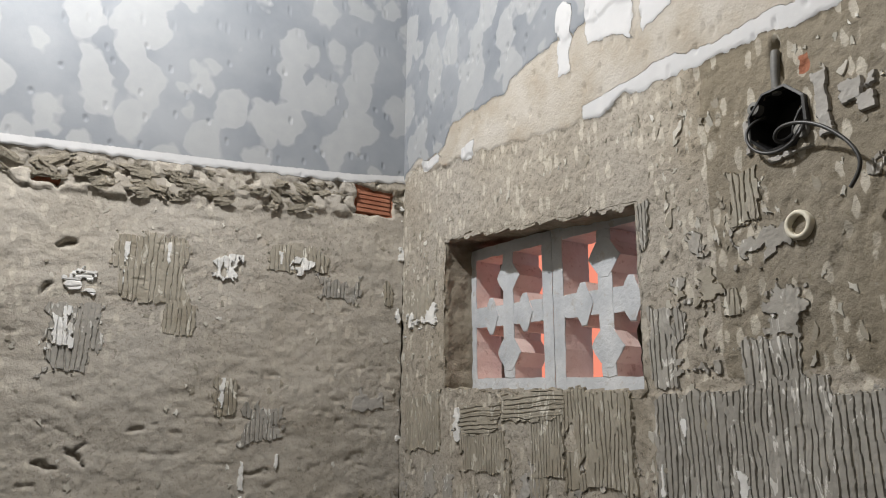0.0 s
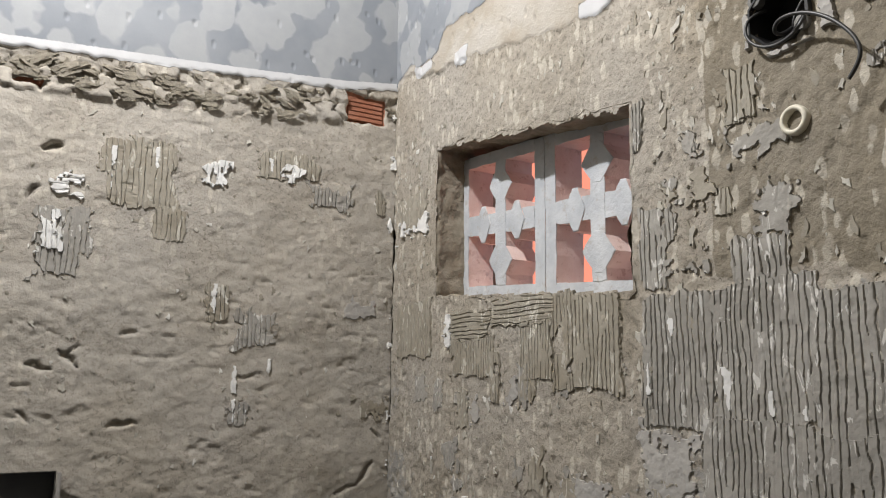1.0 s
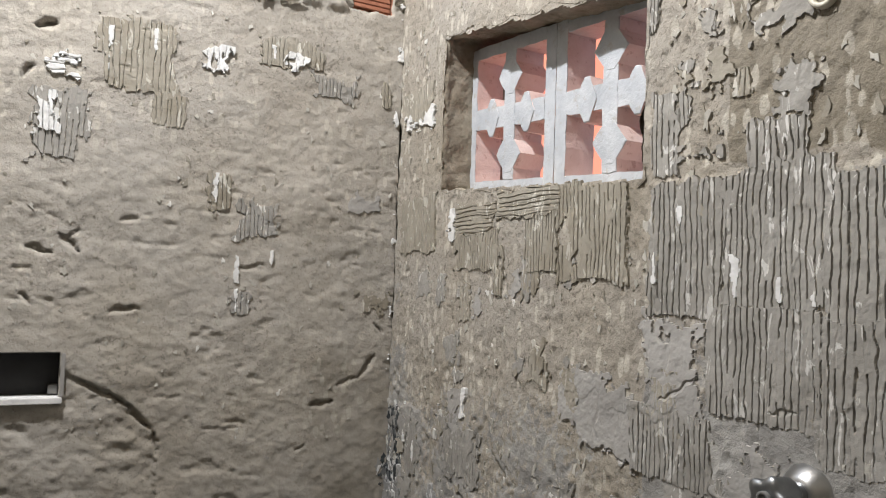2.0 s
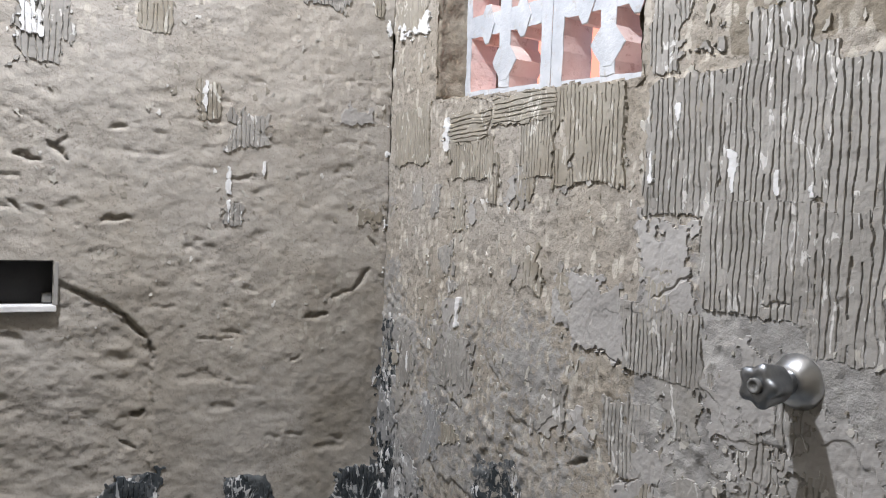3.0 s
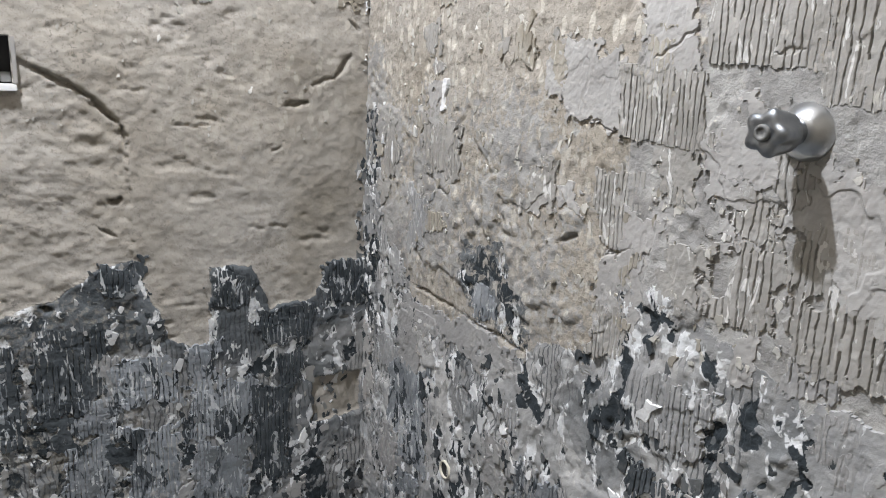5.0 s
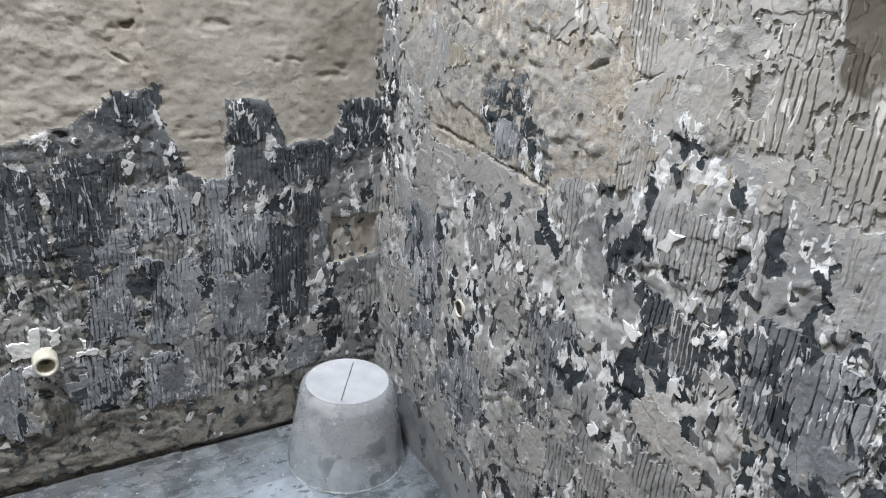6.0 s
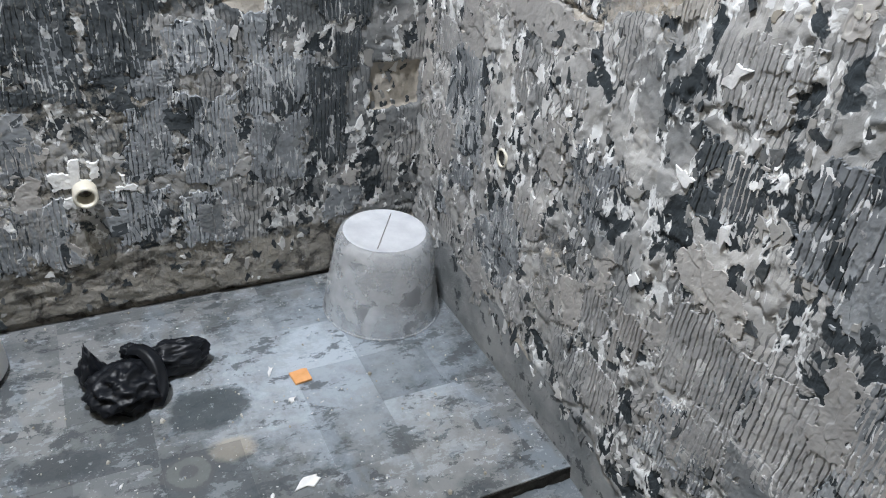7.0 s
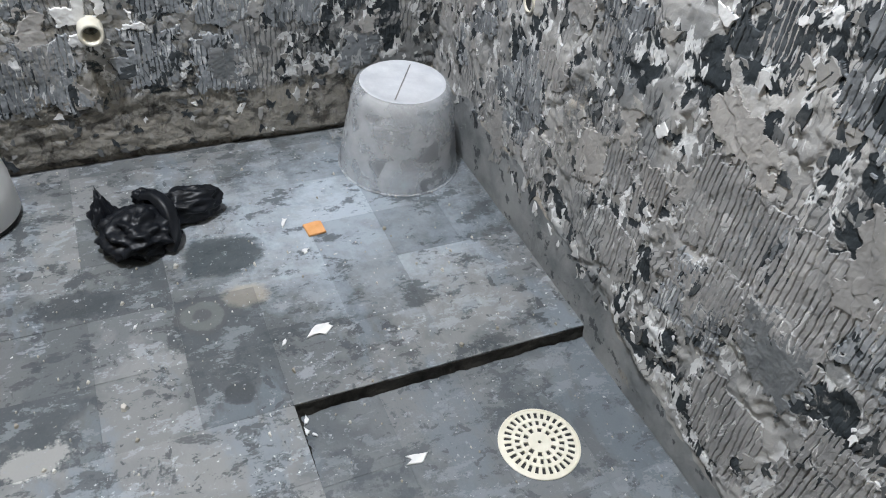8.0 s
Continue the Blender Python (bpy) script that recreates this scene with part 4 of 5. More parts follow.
EAST_PATCHES = [
    (0.90, 1.535, 1.04, 1.735, 0.0125, "g", 0), (1.04, 1.55, 1.20, 1.74, 0.0115, "g", 0), (1.195, 1.53, 1.50, 1.72, 0.013, "g", 0), (1.02, 1.40, 1.19, 1.555, 0.0115, "g", 0),
    (1.19, 1.36, 1.50, 1.54, 0.013, "g", 0), (0.88, 1.38, 1.02, 1.53, 0, "k", 0), (0.86, 1.29, 1.03, 1.405, 0.011, "g", 0), (0.72, 1.30, 0.88, 1.44, 0, "k", 0),
    (0.67, 1.585, 0.845, 1.755, 0.0125, "s", 0), (0.565, 1.60, 0.67, 1.735, 0.010, "s", 0), (0.45, 1.71, 0.67, 1.765, 0.011, "s", 1), (0.30, 1.61, 0.47, 1.69, 0.011, "s", 0)]
EAST_MORE = [
    (0.30, 1.69, 0.46, 1.75, 0.011, "s", 1), (0.27, 1.67, 0.315, 1.77, 0, "w", 0), (0.03, 1.98, 0.17, 2.06, 0.010, "s", 0), (0.03, 1.95, 0.19, 2.0, 0, "w", 0),
    (0.895, 1.745, 0.955, 1.88, 0.013, "g", 0), (0.93, 1.745, 1.03, 1.80, 0, "g", 0), (1.07, 1.735, 1.175, 1.81, 0.0125, "g", 0), (1.12, 1.79, 1.18, 1.885, 0, "g", 0),
    (0.985, 1.935, 1.025, 2.005, 0, "g", 0), (1.075, 1.97, 1.135, 2.06, 0.013, "s", 0), (1.08, 1.915, 1.19, 1.97, 0, "g", 0), (1.005, 1.86, 1.045, 1.93, 0, "s", 0),
    (0.95, 1.87, 1.0, 1.905, 0, "s", 0), (0.885, 1.97, 0.91, 2.065, 0.010, "g", 0), (0.04, 1.66, 0.2, 1.79, 0.010, "s", 0), (0.46, 1.55, 0.5, 1.66, 0.010, "s", 0)]
EAST_LOW_PATCHES = [
    (0.82, 1.12, 0.93, 1.25, 0.011, "g", 0), (1.05, 1.07, 1.18, 1.19, 0.0125, "g", 0), (1.18, 1.04, 1.46, 1.23, 0.013, "g", 0), (0.28, 1.16, 0.44, 1.27, 0.011, "g", 0),
    (0.09, 1.12, 0.17, 1.27, 0.010, "g", 0), (0.20, 0.795, 0.68, 0.885, 0, "t", 0), (0.98, 0.86, 1.10, 0.97, 0.012, "n", 0), (0.84, 0.94, 0.92, 1.05, 0.012, "g", 0),
    (0.72, 0.34, 0.86, 0.48, 0.011, "n", 0), (0.98, 0.37, 1.19, 0.56, 0.0125, "n", 0), (1.17, 0.36, 1.33, 0.56, 0.013, "n", 0), (0.96, 0.56, 1.12, 0.65, 0, "k", 0)]
EAST_FOOT_PATCHES = [
    (1.01, 0.22, 1.16, 0.37, 0.011, "m", 0), (1.15, 0.06, 1.30, 0.24, 0.012, "n", 0), (1.17, 0.265, 1.32, 0.405, 0, "l", 0), (0.99, 0.26, 1.16, 0.36, 0, "t", 0), (1.33, 0.10, 1.52, 0.33, 0.013, "n", 0),
    (1.32, 0.42, 1.52, 0.66, 0.012, "m", 0), (0.95, 0.68, 1.10, 0.82, 0.012, "d", 0), (0.66, 0.52, 0.80, 0.68, 0.011, "m", 0), (0.82, 0.18, 0.94, 0.30, 0.011, "n", 0),
    (0.42, 0.30, 0.56, 0.45, 0.011, "m", 0), (1.15, 0.70, 1.34, 0.88, 0.013, "m", 0), (0.15, 0.45, 0.34, 0.72, 0.010, "m", 0), (0.005, 0.46, 0.065, 0.74, 0, "k", 0)]
KINDS = {"b": COMB_BLUE, "n": COMB_NEUTRAL, "t": TAUPE_SKIM, "l": SLATE_SKIM, "g": COMB_GREY, "s": COMB_SAND, "d": COMB_DARK, "m": COMB_MID, "w": CHALK, "k": SKIM}
for wall, place, relief, lists in ((wall_north, left, north_relief, (NORTH_PATCHES, NORTH_DARK_PATCHES, CORNER_CAULK)), (wall_east, right, east_relief, (EAST_PATCHES, EAST_MORE, EAST_LOW_PATCHES, EAST_FOOT_PATCHES))):
    seed = 300
    for rows in lists:
        for *area, pitch, kind, across in rows:
            seed += 7
            deep = (0.0052 if rows[0][1] > 1.3 else 0.0030) if place is right else 0.0040
            patch(wall, place, relief, area, pitch * (0.86 if place is right else 1.0), KINDS[kind], seed, groove=deep, across=bool(across), thick=0.0066 if kind == "w" else 0.0018 if place is left else 0.0026 if rows[0][1] > 1.3 else 0.0017, crumbled=kind == "w" and place is left, edge=0.042 if kind == "w" else 0.05 if not pitch else 0.036 if place is left or rows[0][1] < 1.3 else 0.015)


NORTH_STREAKS = [(0.692, 2.0, 0.702, 2.11), (0.602, 2.04, 0.611, 2.12), (0.304, 2.09, 0.314, 2.14), (0.276, 2.08, 0.284, 2.125), (0.332, 2.10, 0.346, 2.135), (0.455, 1.745, 0.463, 1.815),
                 (0.40, 1.50, 0.405, 1.55), (0.386, 1.49, 0.391, 1.54), (0.370, 1.50, 0.376, 1.545), (0.396, 1.565, 0.408, 1.63), (0.318, 1.60, 0.326, 1.645), (0.80, 1.87, 0.81, 1.95)]
for k, area in enumerate(NORTH_STREAKS):
    patch(wall_north, left, north_relief, area, 0, CHALK, 700 + 3 * k, thick=0.0038, edge=0.011, name="filler_streak")
EAST_STREAKS = [(0.955, 1.62, 0.967, 1.70), (1.055, 1.56, 1.068, 1.62), (1.125, 1.555, 1.14, 1.60), (0.905, 1.58, 0.918, 1.64), (1.17, 1.55, 1.19, 1.58), (0.46, 1.56, 0.468, 1.63),
                (0.09, 1.20, 0.10, 1.30), (0.14, 1.14, 0.148, 1.22), (0.22, 1.36, 0.228, 1.43), (0.05, 0.98, 0.06, 1.12), (0.035, 0.7, 0.045, 0.9), (0.36, 1.30, 0.372, 1.36)]
for k, area in enumerate(EAST_STREAKS):
    patch(wall_east, right, east_relief, area, 0, CHALK, 760 + 3 * k, thick=0.0042, edge=0.012, name="filler_streak")


def scatter(wall, place, relief, count, region, kinds, sizes, seed):
    """Torn scraps of adhesive strewn over a stretch of wall."""
    rng = np.random.default_rng(seed)
    u0, z0, u1, z1 = region
    for i in range(count):
        u, z = rng.uniform(u0, u1), rng.uniform(z0, z1)
        w, h = rng.uniform(*sizes), rng.uniform(*sizes) * 1.25
        if place is right and (u > 1.12 and abs(z - 1.33) < 0.06 or abs(u - 0.428) < 0.06 and abs(z - 0.52) < 0.08):
            continue
        if place is left and (-0.02 < u - 0.06 < 0.12 and 0.42 < z < 0.62 or abs(u - 0.82) < 0.1 and abs(z - 0.35) < 0.1):
            continue
        kind = kinds[int(rng.integers(len(kinds)))]
        pitch = 0 if kind in "kw" or rng.uniform() < 0.45 else rng.uniform(0.0095, 0.013)
        patch(wall, place, relief, (u - w / 2, z - h / 2, u + w / 2, z + h / 2), pitch, KINDS[kind], seed * 100 + 11 * i, thick=rng.uniform(0.0008, 0.0020), groove=0.0026, edge=0.040, name="adhesive_scrap")


scatter(wall_east, right, east_relief, 46, (0.03, 1.05, 1.42, 1.62), "gskgk", (0.03, 0.09), 5)
scatter(wall_east, right, east_relief, 40, (0.03, 0.16, 1.48, 1.05), "nmktnt", (0.05, 0.13), 6)
scatter(wall_east, right, east_relief, 26, (0.86, 1.06, 1.46, 1.42), "gkgks", (0.035, 0.11), 9)
scatter(wall_north, left, north_relief, 34, (0.18, 0.16, 1.05, 0.70), "bbdnk", (0.04, 0.12), 7)
scatter(wall_east, right, east_relief, 12, (0.92, 1.76, 1.45, 2.0), "gs", (0.018, 0.045), 8)


# ---- flakes and crumbs that stick to the walls ----
def flakes(name, parent, place, relief, count, where, size, material, seed, tall=2.1):
    """Scattered torn chips, each a small thick shard that stands off the wall."""
    rng = np.random.default_rng(seed)
    verts, faces = [], []
    u, z = where(rng, count)
    base = relief(u, z)[0]
    for i in range(len(u)):
        n = int(rng.integers(8, 12))
        s = size * min(math.exp(rng.normal(0, 0.5)), 1.9)
        turn, long, lift = rng.normal(0, 0.35), rng.uniform(1.0, tall), rng.uniform(0.0002, 0.0013)
        ca, sa = math.cos(turn), math.sin(turn)
        tilt = rng.normal(0, 0.06, 2)
        radii = rng.uniform(0.2, 1.0, n) ** 1.3 + 0.12
        k = len(verts)
        for ring in (0, 1):
            for j in range(n):
                a = 2 * math.pi * (j + 0.3 * math.sin(j * 2.3 + i)) / n
                r = s * radii[j] * (1.0 if ring == 0 else 0.93)
                pu, pz = r * math.cos(a), r * math.sin(a) * long
                pu, pz = pu * ca - pz * sa, pu * sa + pz * ca
                h = base[i] - 0.003 if ring == 0 else base[i] + lift + 0.0006 + tilt[0] * pu + tilt[1] * pz
                verts.append(place(u[i] + pu, h, z[i] + pz))
        faces.append(tuple(range(k + n, k + 2 * n)))
        faces += [(k + j, k + (j + 1) % n, k + n + (j + 1) % n, k + n + j) for j in range(n)]
    me = bpy.data.meshes.new(name)
    me.from_pydata(verts, [], faces)
    me.materials.append(material)
    return link(name, me, parent, kind="stuff")


def below(edge_line, top_wide, u_max, ragged):
    def where(rng, count):
        u, z = rng.uniform(0.0, u_max, count * 7), rng.uniform(0.0, 1.3, count * 7)
        dense = fbm(u, z, 7, 3, ragged) * 0.5 + 0.5 + 0.5 * (fbm(u, z, 26, 2, ragged + 3))
        ok = (z < line_z(u, edge_line) - 0.01 + 0.04 * rng.normal(size=len(u)) * top_wide) & (rng.uniform(size=len(u)) < 2.2 * dense - 0.75) & (z > (0.025 if top_wide < 0.5 else 0.10))
        return u[ok][:count], z[ok][:count]
    return where


def between(z0, z1, u0, u1, ragged, window=False, niche=False):
    def where(rng, count):
        u, z = rng.uniform(u0, u1, count * 5), rng.uniform(z0, z1, count * 5)
        ok = rng.uniform(size=len(u)) < 0.5 + 0.9 * fbm(u, z, 8, 3, ragged)
        if window:
            ok &= frame_in(u, z, 0.2, 1.72, 0.91, 2.19) < 0
            ok &= np.hypot(u - BOX_U, z - BOX_Z) > 0.08
        if niche:
            ok &= frame_in(u, z, *NICHE) < -0.02
        return u[ok][:count], z[ok][:count]
    return where


flakes("adhesive_crumbs", wall_north, left, north_relief, 680, below(NORTH_DARK, 0.3, 1.1, 401), 0.0090, CRUMBS, 1)
flakes("adhesive_crumbs", wall_east, right, east_relief, 700, below(EAST_DARK, 1.0, 1.52, 403), 0.0094, CRUMBS, 2)
flakes("corner_crumbs", wall_east, right, east_relief, 150, between(0.70, 1.28, 0.0, 0.07, 411), 0.0072, CRUMBS, 6, 2.6)
flakes("corner_crumbs", wall_north, left, north_relief, 46, between(0.86, 1.20, 0.0, 0.025, 413), 0.0066, CRUMBS, 7, 2.4)
flakes("plaster_crumbs", wall_east, right, east_relief, 520, between(1.0, 1.75, 0.0, 1.5, 405), 0.0052, PALE_CRUMBS, 3, 2.4)
flakes("plaster_crumbs", wall_east, right, east_relief, 260, between(1.75, 2.22, 0.0, 1.5, 407, True), 0.0048, PALE_CRUMBS, 4, 2.6)
flakes("plaster_crumbs", wall_north, left, north_relief, 240, between(1.2, 2.2, 0.0, 0.95, 409, niche=True), 0.0042, PALE_CRUMBS, 5, 2.0)


# ---- window: two breeze blocks and the glowing backdrop for the clay wall outside ----
def shear(u, z):
    return z - 0.075 * (u - 0.38)


def breeze_block(u0, u1, z0, z1, thin_left):
    """A pierced block: a frame, an upright and a cross bar with diamond bulges; painted face, bare clay sides."""
    root = thing("breeze_block", "whitewashed clay breeze block with diamond openings", "breeze block", "window blocks")
    front, back = 0.080, 0.152
    uc, zc = (u0 + u1) / 2, (z0 + z1) / 2

    def piece(name, outline, lift):
        bm = bmesh.new()
        rough = []
        for (a, b), (c, d) in zip(outline, outline[1:] + outline[:1]):
            n = max(1, int(math.hypot(c - a, d - b) / 0.014))
            for i in range(n):
                p, q = a + (c - a) * i / n, b + (d - b) * i / n
                rough.append((p + 0.0022 * noise.noise((p * 45, q * 45, u0)), q + 0.0022 * noise.noise((p * 45, q * 45, 9 + u0))))
        outline = rough
        prism(bm, outline, -front + lift, -back - lift * 0.5, lambda a, b, d: right(a, d, shear(a, b)))
        bmesh.ops.bevel(bm, geom=[e for e in bm.edges if abs(e.verts[0].co.x - (front - lift)) < 1e-5 and abs(e.verts[1].co.x - (front - lift)) < 1e-5], offset=0.002, segments=1, affect="EDGES")
        bm.normal_update()
        for f in bm.faces:
            f.material_index = 0 if f.normal.x < -0.6 or f.calc_center_median().x < front - lift + 0.004 else 1
        part(name, bm, [LIMEWASH, CLAY], root)

    def rect(a, b, c, d):
        return [(a, b), (c, b), (c, d), (a, d)]

    def diamond(u, z, ru, rz):
        return [(u - ru, z), (u - ru * 0.25, z - rz), (u + ru * 0.25, z - rz), (u + ru, z), (u + ru * 0.25, z + rz), (u - ru * 0.25, z + rz)]

    e0, e1 = (0.022, 0.034) if thin_left else (0.034, 0.022)
    piece("stile", rect(u0, z0, u0 + e0, z1), 0.0)
    piece("stile", rect(u1 - e1, z0, u1, z1), 0.0)
    piece("rail", rect(u0 + e0, z0, u1 - e1, z0 + 0.028), 0.0006)
    piece("rail", rect(u0 + e0, z1 - 0.028, u1 - e1, z1), 0.0006)
    piece("cross_bar", rect(u0 + e0, zc - 0.024, u1 - e1, zc + 0.024), 0.0012)
    piece("upright", rect(uc - 0.020, z0 + 0.028, uc + 0.020, z1 - 0.028), 0.0020)
    for z in (z0 + 0.085, z1 - 0.085):
        piece("diamond", diamond(uc, z, 0.046, 0.042), 0.0028)
    for u in ((u0 + e0 + uc) / 2, (u1 - e1 + uc) / 2):
        piece("diamond", diamond(u, zc, 0.030, 0.044), 0.0034)
    return root


breeze_block(0.222, 0.544, 1.785, 2.130, True)
breeze_block(0.546, 0.872, 1.785, 2.130, False)
# Daylight on the wall outside is put in as the backdrop's own glow.
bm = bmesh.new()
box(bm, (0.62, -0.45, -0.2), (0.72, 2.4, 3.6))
tagged(part("backdrop", bm, OUTSIDE), "glowing orange backdrop for a daylit clay wall outside", "wall", kind="structure")

# ---- floor tiles ----
PITCH, JOINT = 0.161, 0.0001


def tile_mesh(name, w, d, material):
    bm = bmesh.new()
    box(bm, (-w / 2, -d / 2, -0.006), (w / 2, d / 2, 0.0))
    bmesh.ops.bevel(bm, geom=[e for e in bm.edges if e.verts[0].co.z > -0.001 and e.verts[1].co.z > -0.001], offset=0.0003, segments=1, affect="EDGES")
    me = bpy.data.meshes.new(name)
    bm.to_mesh(me)
    bm.free()
    me.materials.append(material)
    return me


def lay(area, z, material, rng):
    """Square tile beds on the grid, cut where the area ends; alike ones share a mesh."""
    x0, y0, x1, y1 = area
    shared = {}
    i0, i1 = math.floor((x0 - STEP_U) / PITCH), math.ceil((x1 - STEP_U) / PITCH)
    j0, j1 = math.floor((y0 - STEP_Y) / PITCH), math.ceil((y1 - STEP_Y) / PITCH)
    for i in range(i0, i1):
        for j in range(j0, j1):
            a, b = max(x0, STEP_U + i * PITCH), min(x1, STEP_U + (i + 1) * PITCH)
            c, d = max(y0, STEP_Y + j * PITCH), min(y1, STEP_Y + (j + 1) * PITCH)
            if b - a < 0.012 or d - c < 0.012:
                continue
            w, h = round(b - a - JOINT, 4), round(d - c - JOINT, 4)
            me = shared.setdefault((w, h), None) or tile_mesh("floor_tile", w, h, material)
            shared[(w, h)] = me
            ob = link("floor_tile", me, floor)
            ob.location = ((a + b) / 2, (c + d) / 2, z + rng.uniform(-0.0004, 0.0004))
            ob.rotation_euler = (rng.normal(0, 0.0025), rng.normal(0, 0.0025), 0)


rng = np.random.default_rng(7)
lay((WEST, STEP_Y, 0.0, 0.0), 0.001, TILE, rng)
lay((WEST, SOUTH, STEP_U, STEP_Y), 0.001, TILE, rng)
lay((STEP_U, SOUTH, 0.0, STEP_Y), LOW + 0.001, TILE_LOW, rng)


# ---- floor drain ----
def drain(x, y, z, radius):
    root = thing("floor_drain", "round cream plastic floor drain grate with radial slots", "drain", at=(x, y, z))
    cuts = [(0.30, 0.42, 10), (0.50, 0.63, 20), (0.72, 0.90, 30)]
    edges = sorted({0.10, 1.0} | {c for a, b, _ in cuts for c in (a, b)})
    bm = bmesh.new()
    top, thick = 0.005, 0.004
    steps = 240

    def ring_z(r):
        return top - 0.0035 * r ** 4

    def cell(r0, r1, a0, a1):
        q = []
        for zz in (0, -thick):
            q.append([bm.verts.new((radius * r * math.cos(a), radius * r * math.sin(a), ring_z(r) + zz)) for r, a in ((r0, a0), (r1, a0), (r1, a1), (r0, a1))])
        t, b = q
        bm.faces.new(t)
        bm.faces.new(b[::-1])
        for i in range(4):
            j = (i + 1) % 4
            bm.faces.new((t[j], t[i], b[i], b[j]))

    for r0, r1 in zip([0.045] + edges, edges):
        slot = next((n for a, b, n in cuts if a <= r0 < b), 0)
        if slot:
            for k in range(slot):
                for h in range(3):
                    a0 = 2 * math.pi * (k + h * 0.17) / slot
                    cell(r0, r1, a0, a0 + 2 * math.pi * 0.17 / slot)
        else:
            for k in range(steps // 4):
                cell(r0, r1, 2 * math.pi * k / (steps // 4), 2 * math.pi * (k + 1) / (steps // 4))
    bmesh.ops.remove_doubles(bm, verts=bm.verts, dist=1e-6)
    part("grate", bm, GRATE, root)
    # Flat black disc painted in for the drain's shaded depth.
    bm = bmesh.new()
    lathe(bm, [(0.0005, 0.0006), (radius * 0.97, 0.0006)], lambda a, b, h: (a, b, h), 48)
    part("sump_dark_disc", bm, BLACK, root, "black disc under the grate for the dark of the drain")
    bm = bmesh.new()
    lathe(bm, [(radius * 1.05, 0.0002), (radius * 1.045, 0.0016), (radius * 0.99, 0.0028), (radius * 0.985, 0.0)], lambda a, b, h: (a, b, h), 64)
    part("collar", bm, GRATE, root)


drain(-0.2215, -1.060, LOW + 0.002, 0.0735)


# ---- upside-down bucket in the corner ----
def bucket(x, y, r_rim, r_base, height):
    root = thing("bucket", "cloudy translucent plastic bucket turned upside down on the floor", "bucket", at=(x, y, 0.003))
    up = lambda a, b, h: (a, b, h)
    bm = bmesh.new()
    wall = [(r_rim, 0.002), (r_rim - 0.002, 0.03), (r_base + 0.012, height - 0.03), (r_base + 0.004, height - 0.008), (r_base - 0.006, height - 0.001)]
    inner = [(r - 0.0022, h - 0.001) for r, h in reversed(wall)]
    lathe(bm, wall + inner, up, 72)
    part("body", bm, BUCKET, root, "cloudy translucent wall smeared with mortar", smooth=True)
    bm = bmesh.new()
    rings = lathe(bm, [(r_base - 0.006, height - 0.001), (r_base - 0.012, height), (r_base - 0.016, height - 0.003), (r_base * 0.5, height - 0.0035), (0.004, height - 0.003)], up, 72)
    bm.faces.new(rings[-1])
    rings = lathe(bm, [(r_base - 0.008, height - 0.0045), (0.004, height - 0.006)], up, 72)
    base = part("base", bm, SCUFFED, root, "white scuffed bucket base", smooth=True)
    bm = bmesh.new()
    box(bm, (-r_base + 0.022, -0.0011, height - 0.004), (r_base - 0.022, 0.0011, height - 0.0012), 0.0004)
    seam = part("mould_seam", bm, CONDUIT, base)
    seam.rotation_euler = (0, 0, radians(57))
    bm = bmesh.new()
    lathe(bm, [(r_rim - 0.001, 0.0), (r_rim + 0.002, 0.0), (r_rim + 0.003, 0.002), (r_rim + 0.002, 0.005), (r_rim - 0.001, 0.005), (r_rim - 0.001, 0.0)], up, 72)
    part("rim", bm, BUCKET, root, "pale worn rim", smooth=True)
    return root


bucket(-0.170, -0.190, 0.151, 0.110, 0.232)


def white_tub(x, y):
    root = thing("white_tub", "smooth white plastic tub standing on the floor", "tub", at=(x, y, 0.003))
    up = lambda a, b, h: (a, b, h)
    bm = bmesh.new()
    rings = lathe(bm, [(0.108, 0.010), (0.113, 0.016), (0.109, 0.10), (0.088, 0.22), (0.080, 0.27), (0.070, 0.285), (0.004, 0.29)], up, 56)
    bm.faces.new(rings[-1])
    part("body", bm, WHITE_PLASTIC, root, smooth=True)
    # Black band round the tub's bottom.
    bm = bmesh.new()
    rings = lathe(bm, [(0.004, 0.0), (0.108, 0.0), (0.110, 0.010), (0.107, 0.012)], up, 56)
    part("bottom_band", bm, BLACK, root, "dark band round the bottom", smooth=True)


white_tub(-1.158, -0.135)


